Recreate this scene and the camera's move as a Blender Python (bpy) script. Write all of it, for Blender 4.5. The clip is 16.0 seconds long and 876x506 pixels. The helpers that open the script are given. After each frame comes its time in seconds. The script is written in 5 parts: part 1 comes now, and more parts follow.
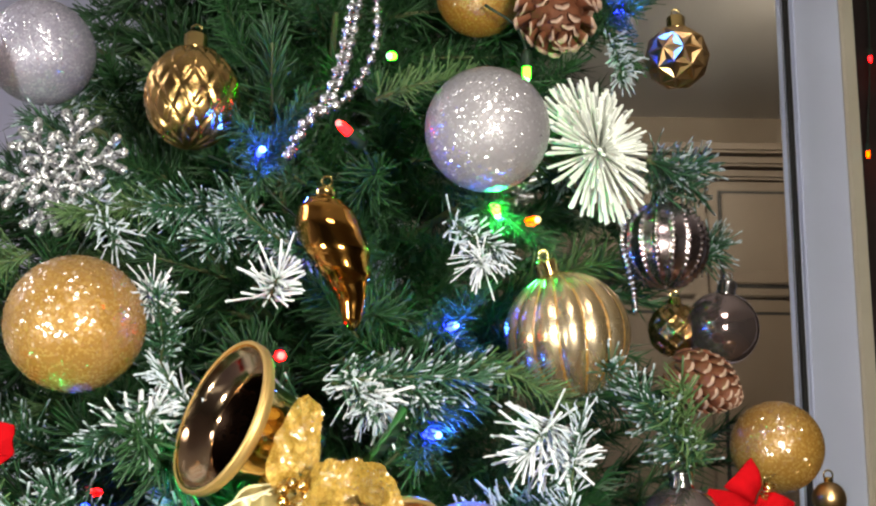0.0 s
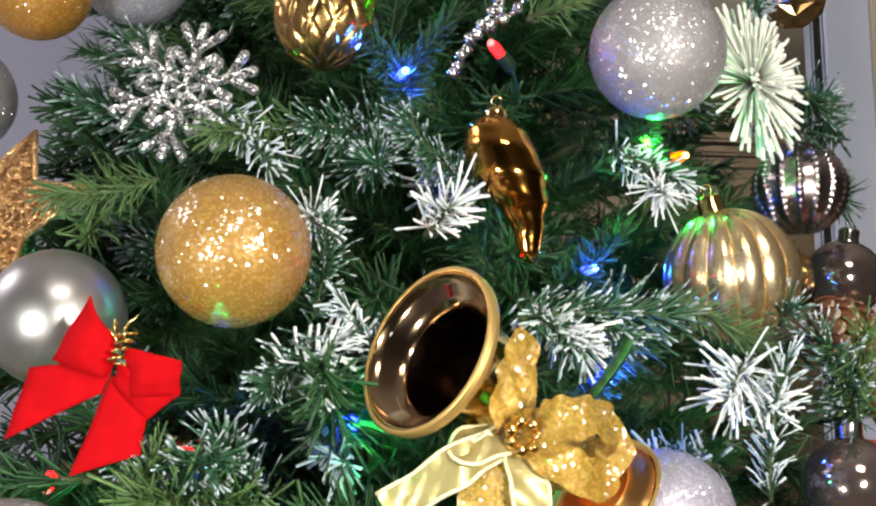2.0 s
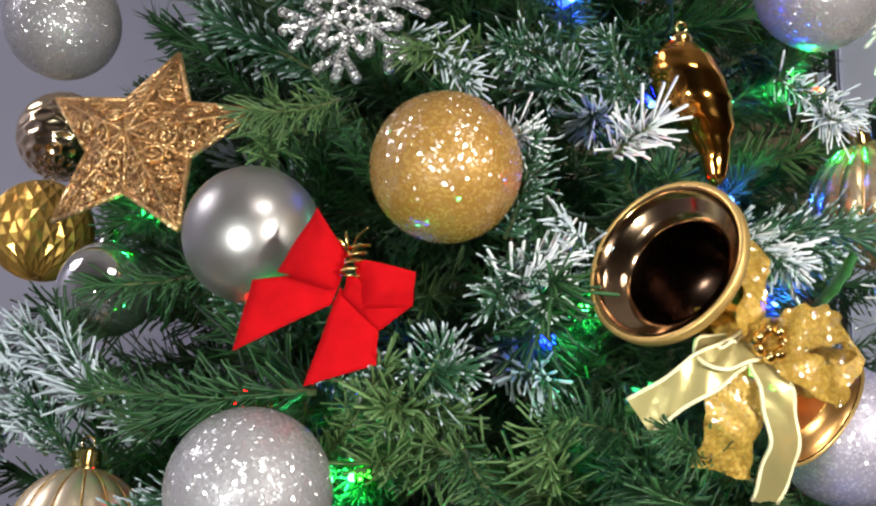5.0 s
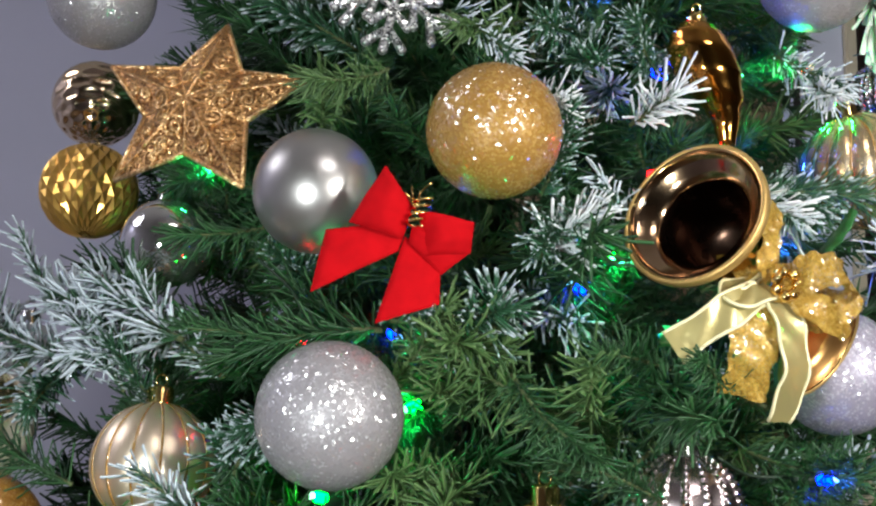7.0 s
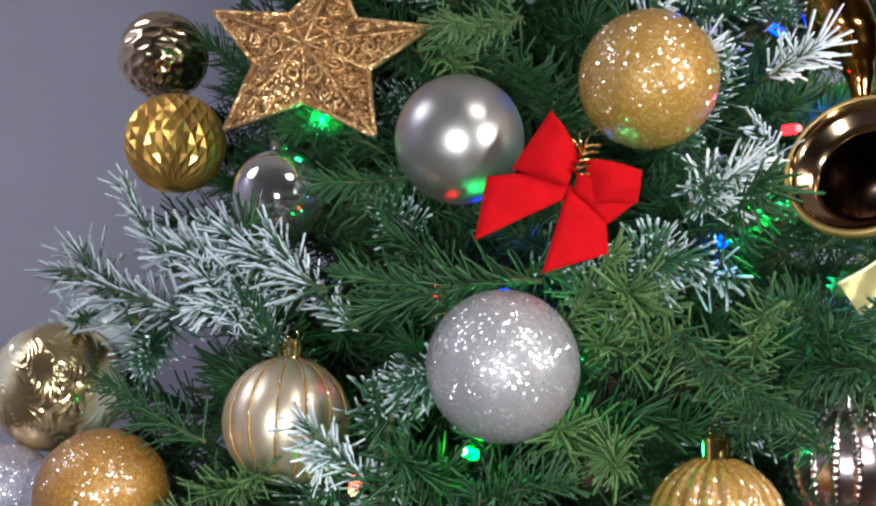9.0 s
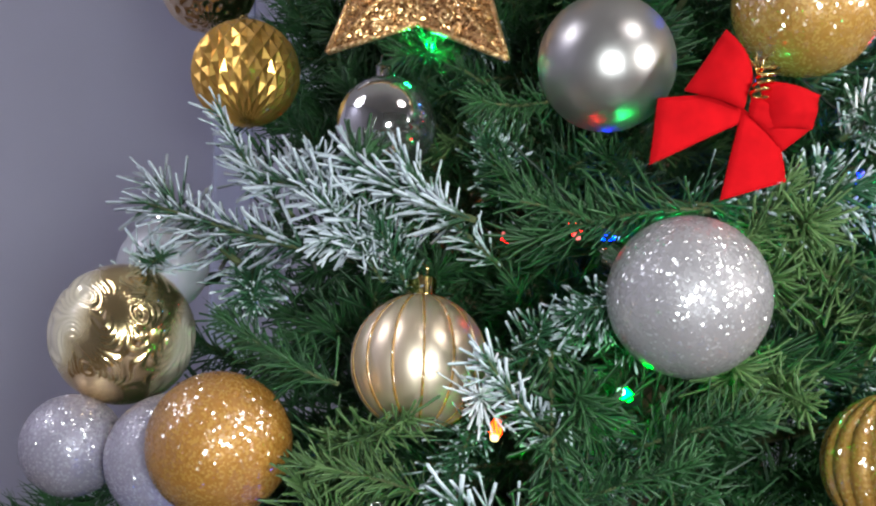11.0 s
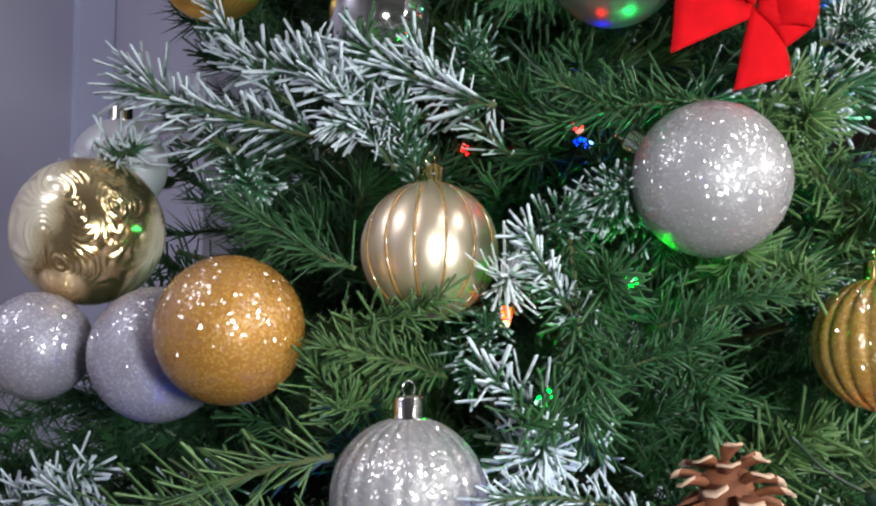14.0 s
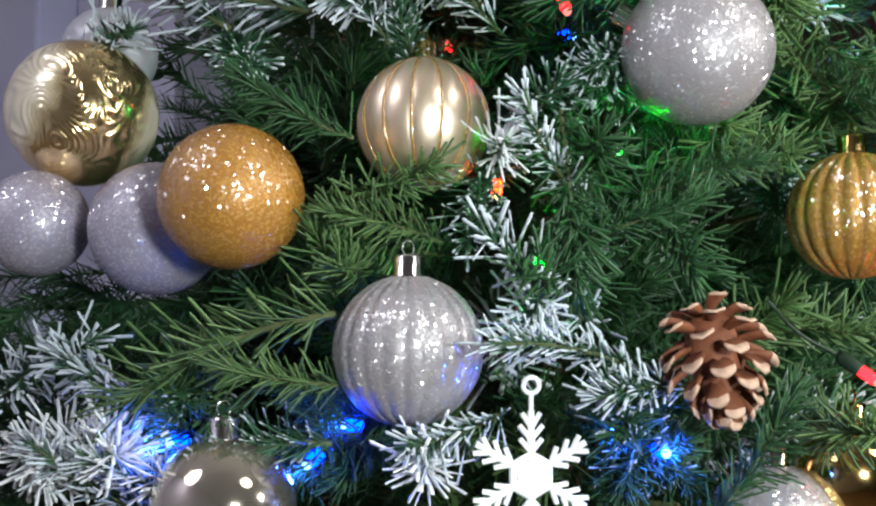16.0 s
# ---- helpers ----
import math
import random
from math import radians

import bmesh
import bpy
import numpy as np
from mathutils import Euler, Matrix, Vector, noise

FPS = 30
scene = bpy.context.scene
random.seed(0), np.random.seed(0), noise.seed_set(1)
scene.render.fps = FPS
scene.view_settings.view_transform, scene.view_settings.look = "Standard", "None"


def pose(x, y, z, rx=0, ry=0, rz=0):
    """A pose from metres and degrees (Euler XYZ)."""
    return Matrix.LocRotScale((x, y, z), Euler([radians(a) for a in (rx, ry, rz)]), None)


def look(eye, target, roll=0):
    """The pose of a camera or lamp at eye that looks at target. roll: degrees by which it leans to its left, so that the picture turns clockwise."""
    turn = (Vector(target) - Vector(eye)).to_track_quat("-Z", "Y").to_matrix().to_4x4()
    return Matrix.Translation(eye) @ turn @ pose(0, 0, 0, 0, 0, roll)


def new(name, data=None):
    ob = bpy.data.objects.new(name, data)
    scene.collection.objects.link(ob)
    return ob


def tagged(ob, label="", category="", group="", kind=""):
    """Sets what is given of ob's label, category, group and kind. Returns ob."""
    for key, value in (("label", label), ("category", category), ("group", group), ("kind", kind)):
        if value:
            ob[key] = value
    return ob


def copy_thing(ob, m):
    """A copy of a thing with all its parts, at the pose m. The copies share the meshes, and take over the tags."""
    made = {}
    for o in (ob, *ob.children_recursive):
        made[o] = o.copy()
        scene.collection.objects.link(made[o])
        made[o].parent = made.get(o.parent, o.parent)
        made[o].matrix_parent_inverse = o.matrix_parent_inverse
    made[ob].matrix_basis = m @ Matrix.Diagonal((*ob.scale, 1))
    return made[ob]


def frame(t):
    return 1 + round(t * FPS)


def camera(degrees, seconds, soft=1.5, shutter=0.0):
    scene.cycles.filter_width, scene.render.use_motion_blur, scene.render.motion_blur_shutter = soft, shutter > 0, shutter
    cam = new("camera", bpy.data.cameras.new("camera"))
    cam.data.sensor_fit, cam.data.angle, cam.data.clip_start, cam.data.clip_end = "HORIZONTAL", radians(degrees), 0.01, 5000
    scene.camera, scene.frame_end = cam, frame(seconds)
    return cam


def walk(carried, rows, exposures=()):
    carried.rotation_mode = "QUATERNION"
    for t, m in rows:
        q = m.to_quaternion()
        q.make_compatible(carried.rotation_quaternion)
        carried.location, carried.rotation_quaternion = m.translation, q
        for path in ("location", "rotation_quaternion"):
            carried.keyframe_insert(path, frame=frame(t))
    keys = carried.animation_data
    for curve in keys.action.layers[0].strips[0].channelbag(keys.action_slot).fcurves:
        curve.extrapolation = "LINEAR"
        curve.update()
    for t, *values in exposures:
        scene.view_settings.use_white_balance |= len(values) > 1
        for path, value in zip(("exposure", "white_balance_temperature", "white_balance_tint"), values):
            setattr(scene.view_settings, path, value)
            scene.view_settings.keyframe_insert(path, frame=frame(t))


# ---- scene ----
cam = camera(44.4, 16.0, 2.3)
METRES, EYE, TILT, LEAN, TURN = 0.8, 1.3, 0.0, 0.0, 0.0
ROWS = [
    (0.0, 0.0, 0.0, 0.0, -0.17, 11.3, -0.86),
    (0.5, -0.041, 0.0183, -0.007, -1.32, 10.9, -0.84),
    (1.0, -0.0874, 0.0355, -0.0096, -2.33, 10.59, -0.8),
    (1.5, -0.1274, 0.0562, -0.0139, -3.09, 10.48, -0.73),
    (2.0, -0.1624, 0.0777, -0.0255, -3.71, 10.43, -0.72),
    (2.5, -0.2055, 0.0913, -0.0373, -4.39, 10.23, -0.72),
    (3.0, -0.2454, 0.1006, -0.0424, -5.04, 9.89, -0.67),
    (3.5, -0.2741, 0.1047, -0.0459, -5.7, 9.62, -0.63),
    (4.0, -0.2992, 0.1053, -0.0496, -6.34, 9.33, -0.64),
    (6.5, -0.3869, 0.0407, -0.0782, -9.73, 7.72, -0.45),
    (7.0, -0.4137, 0.0275, -0.0872, -10.49, 7.54, -0.43),
    (7.5, -0.4431, 0.0254, -0.0935, -11.27, 7.35, -0.45),
    (8.0, -0.4764, 0.0378, -0.095, -12.19, 7.09, -0.44),
    (8.5, -0.5106, 0.0561, -0.0987, -13.07, 6.77, -0.47),
    (9.0, -0.5516, 0.0802, -0.1069, -14.02, 6.6, -0.48),
    (9.5, -0.5903, 0.1091, -0.1137, -15.02, 6.46, -0.49),
    (12.0, -0.7528, 0.2076, -0.1573, -23.6, 5.49, -0.35),
    (12.5, -0.7727, 0.2176, -0.1676, -25.09, 5.41, -0.38),
    (13.0, -0.7819, 0.2278, -0.1767, -26.7, 5.18, -0.3),
    (13.5, -0.7927, 0.233, -0.1837, -28.29, 4.73, -0.26),
    (14.0, -0.8033, 0.2358, -0.19, -29.62, 4.26, -0.22),
    (14.5, -0.8123, 0.2371, -0.2025, -30.66, 3.72, -0.21),
    (15.0, -0.8192, 0.233, -0.2148, -31.36, 2.94, -0.09),
    (15.5, -0.8253, 0.2286, -0.2279, -31.75, 2.36, -0.09),
    (16.0, -0.8345, 0.2296, -0.244, -31.91, 1.79, -0.1),
]
walk(cam, [(t, pose(0, 0, EYE, TILT, LEAN, TURN) @ pose(METRES * x, METRES * y, METRES * z, 90 + pitch, roll, yaw)) for t, x, y, z, yaw, pitch, roll in ROWS],
     ((0.0, 0.0, 6850, 10), (4.0, -0.09, 6750, 10), (7.0, -0.29, 6350, 10), (9.5, -0.20, 6250, 10), (13.0, -0.02, 6350, 10), (16.0, -0.02, 6400, 10)))

# ---- light ----
def area_lamp(name, m, sx, sy, watts, colour):
    d = bpy.data.lights.new(name, "AREA")
    d.shape, d.size, d.size_y, d.energy, d.color = "ELLIPSE", sx, sy, watts, colour
    ob = new(name, d)
    ob.matrix_world = m
    return ob


world = bpy.data.worlds.new("room_air")
scene.world = world
world.use_nodes = True
world.node_tree.nodes["Background"].inputs[0].default_value = (0.62, 0.62, 0.75, 1)
world.node_tree.nodes["Background"].inputs[1].default_value = 0.05
# two fixed lamps stand in for the one light that travels with the camera
area_lamp("flash_stand_in_right", look((0.16, -0.06, 1.34), (0.14, 0.75, 1.32)), 0.10, 0.10, 7.0, (1.0, 0.99, 0.90))
area_lamp("flash_stand_in_left", look((-0.53, -0.04, 1.16), (-0.40, 0.75, 1.13)), 0.10, 0.10, 5.8, (0.93, 1.0, 0.96))
# the ceiling light of the room
area_lamp("ceiling_lamp", look((0.16, -0.55, 2.38), (-0.1, 0.5, 1.3)), 0.45, 0.45, 10.0, (0.98, 0.97, 0.92))
# unseen fill lamp, added to brighten the wall behind the tree
area_lamp("wall_fill_lamp", look((-1.7, 0.9, 2.40), (-1.3, 1.5, 0.8)), 0.9, 0.9, 15.0, (0.90, 0.90, 1.0))
# added lamp that lights the cupboards standing in for the reflection
area_lamp("reflection_fill_lamp", look((0.9, 2.2, 2.3), (0.9, 3.2, 1.2)), 0.4, 0.4, 5.0, (1.0, 0.87, 0.70))


# ---- materials ----
def mat(name):
    m = bpy.data.materials.new(name)
    m.use_nodes = True
    nt = m.node_tree
    return m, nt, nt.nodes["Principled BSDF"]


def nd(nt, kind, **sets):
    n = nt.nodes.new(kind)
    for k, v in sets.items():
        n.inputs[k.replace("_", " ")].default_value = v
    return n


def coords(nt, out="Object"):
    return nt.nodes.new("ShaderNodeTexCoord").outputs[out]


def ramp(nt, fac, *stops):
    r = nt.nodes.new("ShaderNodeValToRGB")
    while len(r.color_ramp.elements) < len(stops):
        r.color_ramp.elements.new(0.5)
    for e, (p, c) in zip(r.color_ramp.elements, stops):
        e.position, e.color = p, (*c, 1)
    nt.links.new(fac, r.inputs[0])
    return r.outputs[0]


def noise_out(nt, scale, detail=4.0, vec=None, rough=0.55):
    n = nd(nt, "ShaderNodeTexNoise", Scale=scale, Detail=detail, Roughness=rough)
    nt.links.new(vec or coords(nt), n.inputs["Vector"])
    return n.outputs[0]


def bump(nt, height, strength, dist, target):
    b = nd(nt, "ShaderNodeBump", Strength=strength, Distance=dist)
    nt.links.new(height, b.inputs["Height"])
    nt.links.new(b.outputs[0], target)


def glitter(name, dull, bright, flakes=750.0, spread=1.0, share=0.6, ior=2.9):
    """Loose glitter: a dull coat under flakes that are each a small mirror turned its own way."""
    m, nt, p = mat(name)
    v = nd(nt, "ShaderNodeTexVoronoi", Scale=flakes)
    nt.links.new(coords(nt), v.inputs["Vector"])
    sub = nt.nodes.new("ShaderNodeVectorMath")
    sub.operation = "SUBTRACT"
    sub.inputs[1].default_value = (0.5, 0.5, 0.5)
    nt.links.new(v.outputs["Color"], sub.inputs[0])
    sc = nt.nodes.new("ShaderNodeVectorMath")
    sc.operation = "SCALE"
    wn = nt.nodes.new("ShaderNodeTexWhiteNoise")
    nt.links.new(v.outputs["Color"], wn.inputs["Vector"])
    pw = nt.nodes.new("ShaderNodeMath")
    pw.operation = "POWER"
    pw.inputs[1].default_value = 1.0
    nt.links.new(wn.outputs["Value"], pw.inputs[0])
    ml = nt.nodes.new("ShaderNodeMath")
    ml.operation = "MULTIPLY"
    ml.inputs[1].default_value = 1.9 * spread
    nt.links.new(pw.outputs[0], ml.inputs[0])
    nt.links.new(ml.outputs[0], sc.inputs["Scale"])
    nt.links.new(sub.outputs[0], sc.inputs[0])
    add = nt.nodes.new("ShaderNodeVectorMath")
    geo = nt.nodes.new("ShaderNodeNewGeometry")
    nt.links.new(geo.outputs["Normal"], add.inputs[0])
    nt.links.new(sc.outputs[0], add.inputs[1])
    nrm = nt.nodes.new("ShaderNodeVectorMath")
    nrm.operation = "NORMALIZE"
    nt.links.new(add.outputs[0], nrm.inputs[0])
    nt.links.new(nrm.outputs[0], p.inputs["Coat Normal"])
    p.inputs["Coat Roughness"].default_value = 0.19
    p.inputs["Coat IOR"].default_value = ior
    p.inputs["Coat Tint"].default_value = (*[0.45 + 0.55 * c for c in bright], 1)
    p.inputs["Roughness"].default_value = 0.50
    p.inputs["Metallic"].default_value = 0.20
    c = ramp(nt, noise_out(nt, 60.0), (0.3, [x * 0.88 for x in dull]), (0.7, dull))
    nt.links.new(c, p.inputs["Base Color"])
    bump(nt, v.outputs["Distance"], 0.30, 0.0006, p.inputs["Normal"])
    sep = nt.nodes.new("ShaderNodeSeparateColor")
    nt.links.new(v.outputs["Color"], sep.inputs[0])
    lt = nt.nodes.new("ShaderNodeMath")
    lt.operation = "LESS_THAN"
    lt.inputs[1].default_value = share
    nt.links.new(sep.outputs[2], lt.inputs[0])
    nt.links.new(lt.outputs[0], p.inputs["Coat Weight"])
    return m


def flakes_metal(name, dark, bright, flakes, spread):
    """Coarse metal flakes, each turned its own way and of its own shade."""
    m, nt, p = mat(name)
    v = nd(nt, "ShaderNodeTexVoronoi", Scale=flakes)
    nt.links.new(coords(nt), v.inputs["Vector"])
    sep = nt.nodes.new("ShaderNodeSeparateColor")
    nt.links.new(v.outputs["Color"], sep.inputs[0])
    nt.links.new(ramp(nt, sep.outputs[0], (0.15, dark), (0.95, bright)), p.inputs["Base Color"])
    mad = nt.nodes.new("ShaderNodeVectorMath")
    mad.operation = "MULTIPLY_ADD"
    mad.inputs[1].default_value = (spread, spread, spread)
    mad.inputs[2].default_value = (-0.5 * spread, -0.5 * spread, -0.5 * spread)
    nt.links.new(v.outputs["Color"], mad.inputs[0])
    add = nt.nodes.new("ShaderNodeVectorMath")
    nt.links.new(nt.nodes.new("ShaderNodeNewGeometry").outputs["Normal"], add.inputs[0])
    nt.links.new(mad.outputs[0], add.inputs[1])
    nrm = nt.nodes.new("ShaderNodeVectorMath")
    nrm.operation = "NORMALIZE"
    nt.links.new(add.outputs[0], nrm.inputs[0])
    nt.links.new(nrm.outputs[0], p.inputs["Normal"])
    p.inputs["Metallic"].default_value = 0.85
    p.inputs["Roughness"].default_value = 0.33
    return m


def metal(name, colour, rough, wear=0.12, grain=0.0, metallic=1.0):
    m, nt, p = mat(name)
    p.inputs["Metallic"].default_value = metallic
    c = ramp(nt, noise_out(nt, 35.0), (0.3, [x * (1 - wear) for x in colour]), (0.7, colour))
    nt.links.new(c, p.inputs["Base Color"])
    r = nd(nt, "ShaderNodeMapRange", To_Min=rough * 0.8, To_Max=rough * 1.35)
    nt.links.new(noise_out(nt, 80.0, 5.0), r.inputs[0])
    nt.links.new(r.outputs[0], p.inputs["Roughness"])
    if grain:
        bump(nt, noise_out(nt, 900.0, 2.0), grain, 0.0004, p.inputs["Normal"])
    return m


def plain(name, colour, rough=0.5, scale=40.0, vary=0.15, relief=0.0, relief_scale=300.0, gloss=0.5):
    m, nt, p = mat(name)
    c = ramp(nt, noise_out(nt, scale), (0.3, [x * (1 - vary) for x in colour]), (0.7, colour))
    nt.links.new(c, p.inputs["Base Color"])
    p.inputs["Roughness"].default_value = rough
    p.inputs["Specular IOR Level"].default_value = gloss
    if relief:
        bump(nt, noise_out(nt, relief_scale, 3.0), relief, 0.001, p.inputs["Normal"])
    return m


def needle_mat(name, dark, light, flock, white=(0.55, 0.61, 0.68)):
    """PVC fir needles; flock whitens them from the tip down, patchily."""
    m, nt, p = mat(name)
    n = noise_out(nt, 55.0, 3.0)
    isl = nt.nodes.new("ShaderNodeNewGeometry").outputs["Random Per Island"]
    mid = nt.nodes.new("ShaderNodeMath")
    mid.operation = "MULTIPLY_ADD"
    mid.inputs[1].default_value, mid.inputs[2].default_value = 0.6, 0.0
    nt.links.new(isl, mid.inputs[0])
    ad = nt.nodes.new("ShaderNodeMath")
    nt.links.new(mid.outputs[0], ad.inputs[0])
    nt.links.new(n, ad.inputs[1])
    green = ramp(nt, ad.outputs[0], (0.35, dark), (0.95, light))
    if flock:
        tip = nt.nodes.new("ShaderNodeAttribute")
        tip.attribute_name = "tip"
        a = nt.nodes.new("ShaderNodeMath")
        a.operation = "MULTIPLY_ADD"
        a.inputs[1].default_value = 0.75
        nt.links.new(tip.outputs["Fac"], a.inputs[0])
        nt.links.new(noise_out(nt, 130.0, 4.0), a.inputs[2])
        cov = nd(nt, "ShaderNodeMapRange", From_Min=1.15 - flock, From_Max=1.4 - flock)
        nt.links.new(a.outputs[0], cov.inputs[0])
        mx = nt.nodes.new("ShaderNodeMix")
        mx.data_type = "RGBA"
        nt.links.new(cov.outputs[0], mx.inputs["Factor"])
        nt.links.new(green, mx.inputs["A"])
        mx.inputs["B"].default_value = (*white, 1)
        green = mx.outputs["Result"]
    nt.links.new(green, p.inputs["Base Color"])
    p.inputs["Roughness"].default_value = 0.5
    return m


def bulb_mat(name, colour, power):
    m, nt, p = mat(name)
    p.inputs["Base Color"].default_value = (*colour, 1)
    p.inputs["Emission Color"].default_value = (*colour, 1)
    p.inputs["Emission Strength"].default_value = power
    p.inputs["Roughness"].default_value = 0.15
    return m


GOLD_GL = glitter("gold_glitter", (0.44, 0.25, 0.055), (1.0, 0.76, 0.36), 760.0, 0.90, 0.75)
ORANGE_GL = glitter("amber_gold_glitter", (0.46, 0.235, 0.045), (1.0, 0.70, 0.28), 840.0, 0.80, 0.75)
SILVER_GL = glitter("silver_glitter", (0.37, 0.35, 0.375), (0.95, 0.90, 0.92), 900.0, 0.92, 0.95)
LILAC_GL = glitter("lilac_silver_glitter", (0.44, 0.41, 0.50), (0.92, 0.86, 0.95), 880.0, 0.85, 0.8)
STAR_GL = flakes_metal("copper_gold_flakes", (0.62, 0.31, 0.10), (1.0, 0.72, 0.40), 900.0, 1.0)
STARBODY = flakes_metal("copper_flakes", (0.20, 0.085, 0.028), (0.86, 0.50, 0.22), 900.0, 1.0)
ICE_GL = flakes_metal("ice_flakes", (0.14, 0.14, 0.155), (0.97, 0.96, 0.98), 900.0, 1.1)
GOLD = metal("polished_gold", (0.95, 0.66, 0.25), 0.10)
BELLGOLD = metal("bell_gold", (0.78, 0.50, 0.20), 0.10)
FACETCOPPER = metal("faceted_copper", (0.92, 0.58, 0.26), 0.28)
HAMMERED = metal("hammered_champagne", (0.90, 0.70, 0.48), 0.13, 0.1)
# bell gold darkened for the shaded inside of the mouth
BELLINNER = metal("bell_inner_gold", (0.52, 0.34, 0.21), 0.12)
COPPERGOLD = metal("amber_gold", (0.84, 0.39, 0.085), 0.10)
BRONZE = metal("bronze_foil", (0.80, 0.49, 0.18), 0.24, 0.35, 0.25)
SATIN = metal("satin_champagne", (1.0, 0.73, 0.46), 0.33, 0.10, 0.0, 0.78)
CHAMP = metal("champagne_gold", (0.70, 0.45, 0.16), 0.40, 0.15, 0.0, 0.75)
DIAMONDGOLD = metal("cut_gold", (0.98, 0.58, 0.15), 0.30, 0.12, 0.0, 0.93)
SATINGOLD = metal("brushed_gold", (0.96, 0.66, 0.30), 0.20, 0.15, 0.3, 0.9)

for satin, share in ((SATIN, 1.0), (SATINGOLD, 0.4)):        # lacquer that gives the wide pale sheen
    lacquer = satin.node_tree.nodes["Principled BSDF"].inputs
    lacquer["Coat Weight"].default_value, lacquer["Coat Roughness"].default_value, lacquer["Coat IOR"].default_value = share, 0.42, 3.2


def swirl_metal(name, band, ends):
    """Gold foil round the middle of the ball, pale pearly lacquer at its ends."""
    m, nt, p = mat(name)
    sep = nt.nodes.new("ShaderNodeSeparateXYZ")
    nt.links.new(coords(nt), sep.inputs[0])
    ab = nt.nodes.new("ShaderNodeMath")
    ab.operation = "ABSOLUTE"
    nt.links.new(sep.outputs[0], ab.inputs[0])
    ad = nt.nodes.new("ShaderNodeMath")
    ad.operation = "MULTIPLY_ADD"
    ad.inputs[1].default_value = 0.014
    nt.links.new(noise_out(nt, 55.0), ad.inputs[0])
    nt.links.new(ab.outputs[0], ad.inputs[2])
    f = nd(nt, "ShaderNodeMapRange", From_Min=0.028, From_Max=0.038)
    nt.links.new(ad.outputs[0], f.inputs[0])
    mx = nt.nodes.new("ShaderNodeMix")
    mx.data_type = "RGBA"
    nt.links.new(f.outputs[0], mx.inputs["Factor"])
    mx.inputs["A"].default_value, mx.inputs["B"].default_value = (*band, 1), (*ends, 1)
    nt.links.new(mx.outputs["Result"], p.inputs["Base Color"])
    inv = nd(nt, "ShaderNodeMapRange", To_Min=0.95, To_Max=0.25)
    nt.links.new(f.outputs[0], inv.inputs[0])
    nt.links.new(inv.outputs[0], p.inputs["Metallic"])
    p.inputs["Roughness"].default_value = 0.15
    return m


SWIRL = swirl_metal("swirl_foil", (0.92, 0.70, 0.38), (0.76, 0.67, 0.54))
PEARL = metal("pearl_grey", (0.52, 0.49, 0.49), 0.32, 0.06, 0.0, 0.9)
CHROME = metal("grey_chrome", (0.82, 0.79, 0.80), 0.07, 0.08, 0.0, 0.96)
PALECHROME = metal("champagne_chrome", (0.72, 0.64, 0.55), 0.09, 0.10, 0.0, 0.92)
WHITEPEARL = metal("white_pearl", (0.55, 0.54, 0.62), 0.3, 0.06, 0.0, 0.2)
BROWNCHROME = metal("smoky_chrome", (0.56, 0.42, 0.40), 0.09, 0.1, 0.0, 0.93)
MAUVE = metal("mauve_metal", (0.80, 0.65, 0.68), 0.20)
STEEL = metal("silver_cap_metal", (0.80, 0.78, 0.78), 0.15)
RED = plain("red_felt", (0.52, 0.004, 0.008), 0.85, 90.0, 0.22, 0.4, 1500.0, 0.06)
WHITEPLASTIC = plain("white_plastic", (0.80, 0.82, 0.84), 0.4, 60.0, 0.08)
SPIKE = plain("translucent_white_plastic", (0.88, 0.90, 0.84), 0.35, 60.0, 0.1)
SPIKE.node_tree.nodes["Principled BSDF"].inputs["Subsurface Weight"].default_value = 0.6
SPIKE.node_tree.nodes["Principled BSDF"].inputs["Subsurface Radius"].default_value = (0.01, 0.01, 0.01)
FIR = needle_mat("fir_needles", (0.0045, 0.031, 0.011), (0.027, 0.093, 0.027), 0.0)
FIRLIGHT = needle_mat("light_fir_needles", (0.026, 0.080, 0.020), (0.105, 0.185, 0.060), 0.0)
FROST = needle_mat("flocked_needles", (0.012, 0.05, 0.028), (0.04, 0.11, 0.05), 0.42)
SPRAYMAT = needle_mat("thickly_flocked_needles", (0.02, 0.06, 0.035), (0.05, 0.12, 0.06), 0.62, (0.76, 0.78, 0.82))
HALFFROST = needle_mat("lightly_flocked_needles", (0.012, 0.05, 0.02), (0.03, 0.11, 0.05), 0.10)
STEM = plain("stem_tape", (0.10, 0.12, 0.045), 0.8, 200.0, 0.4, 0.5)
LEAF = plain("holly_leaf_plastic", (0.025, 0.13, 0.030), 0.35, 120.0, 0.35, 0.3, 400.0)
BARK = plain("trunk_brown", (0.06, 0.045, 0.03), 0.8, 60.0, 0.4, 0.5)
CONE = plain("pine_cone_scale", (0.21, 0.066, 0.027), 0.7, 120.0, 0.45, 0.5)
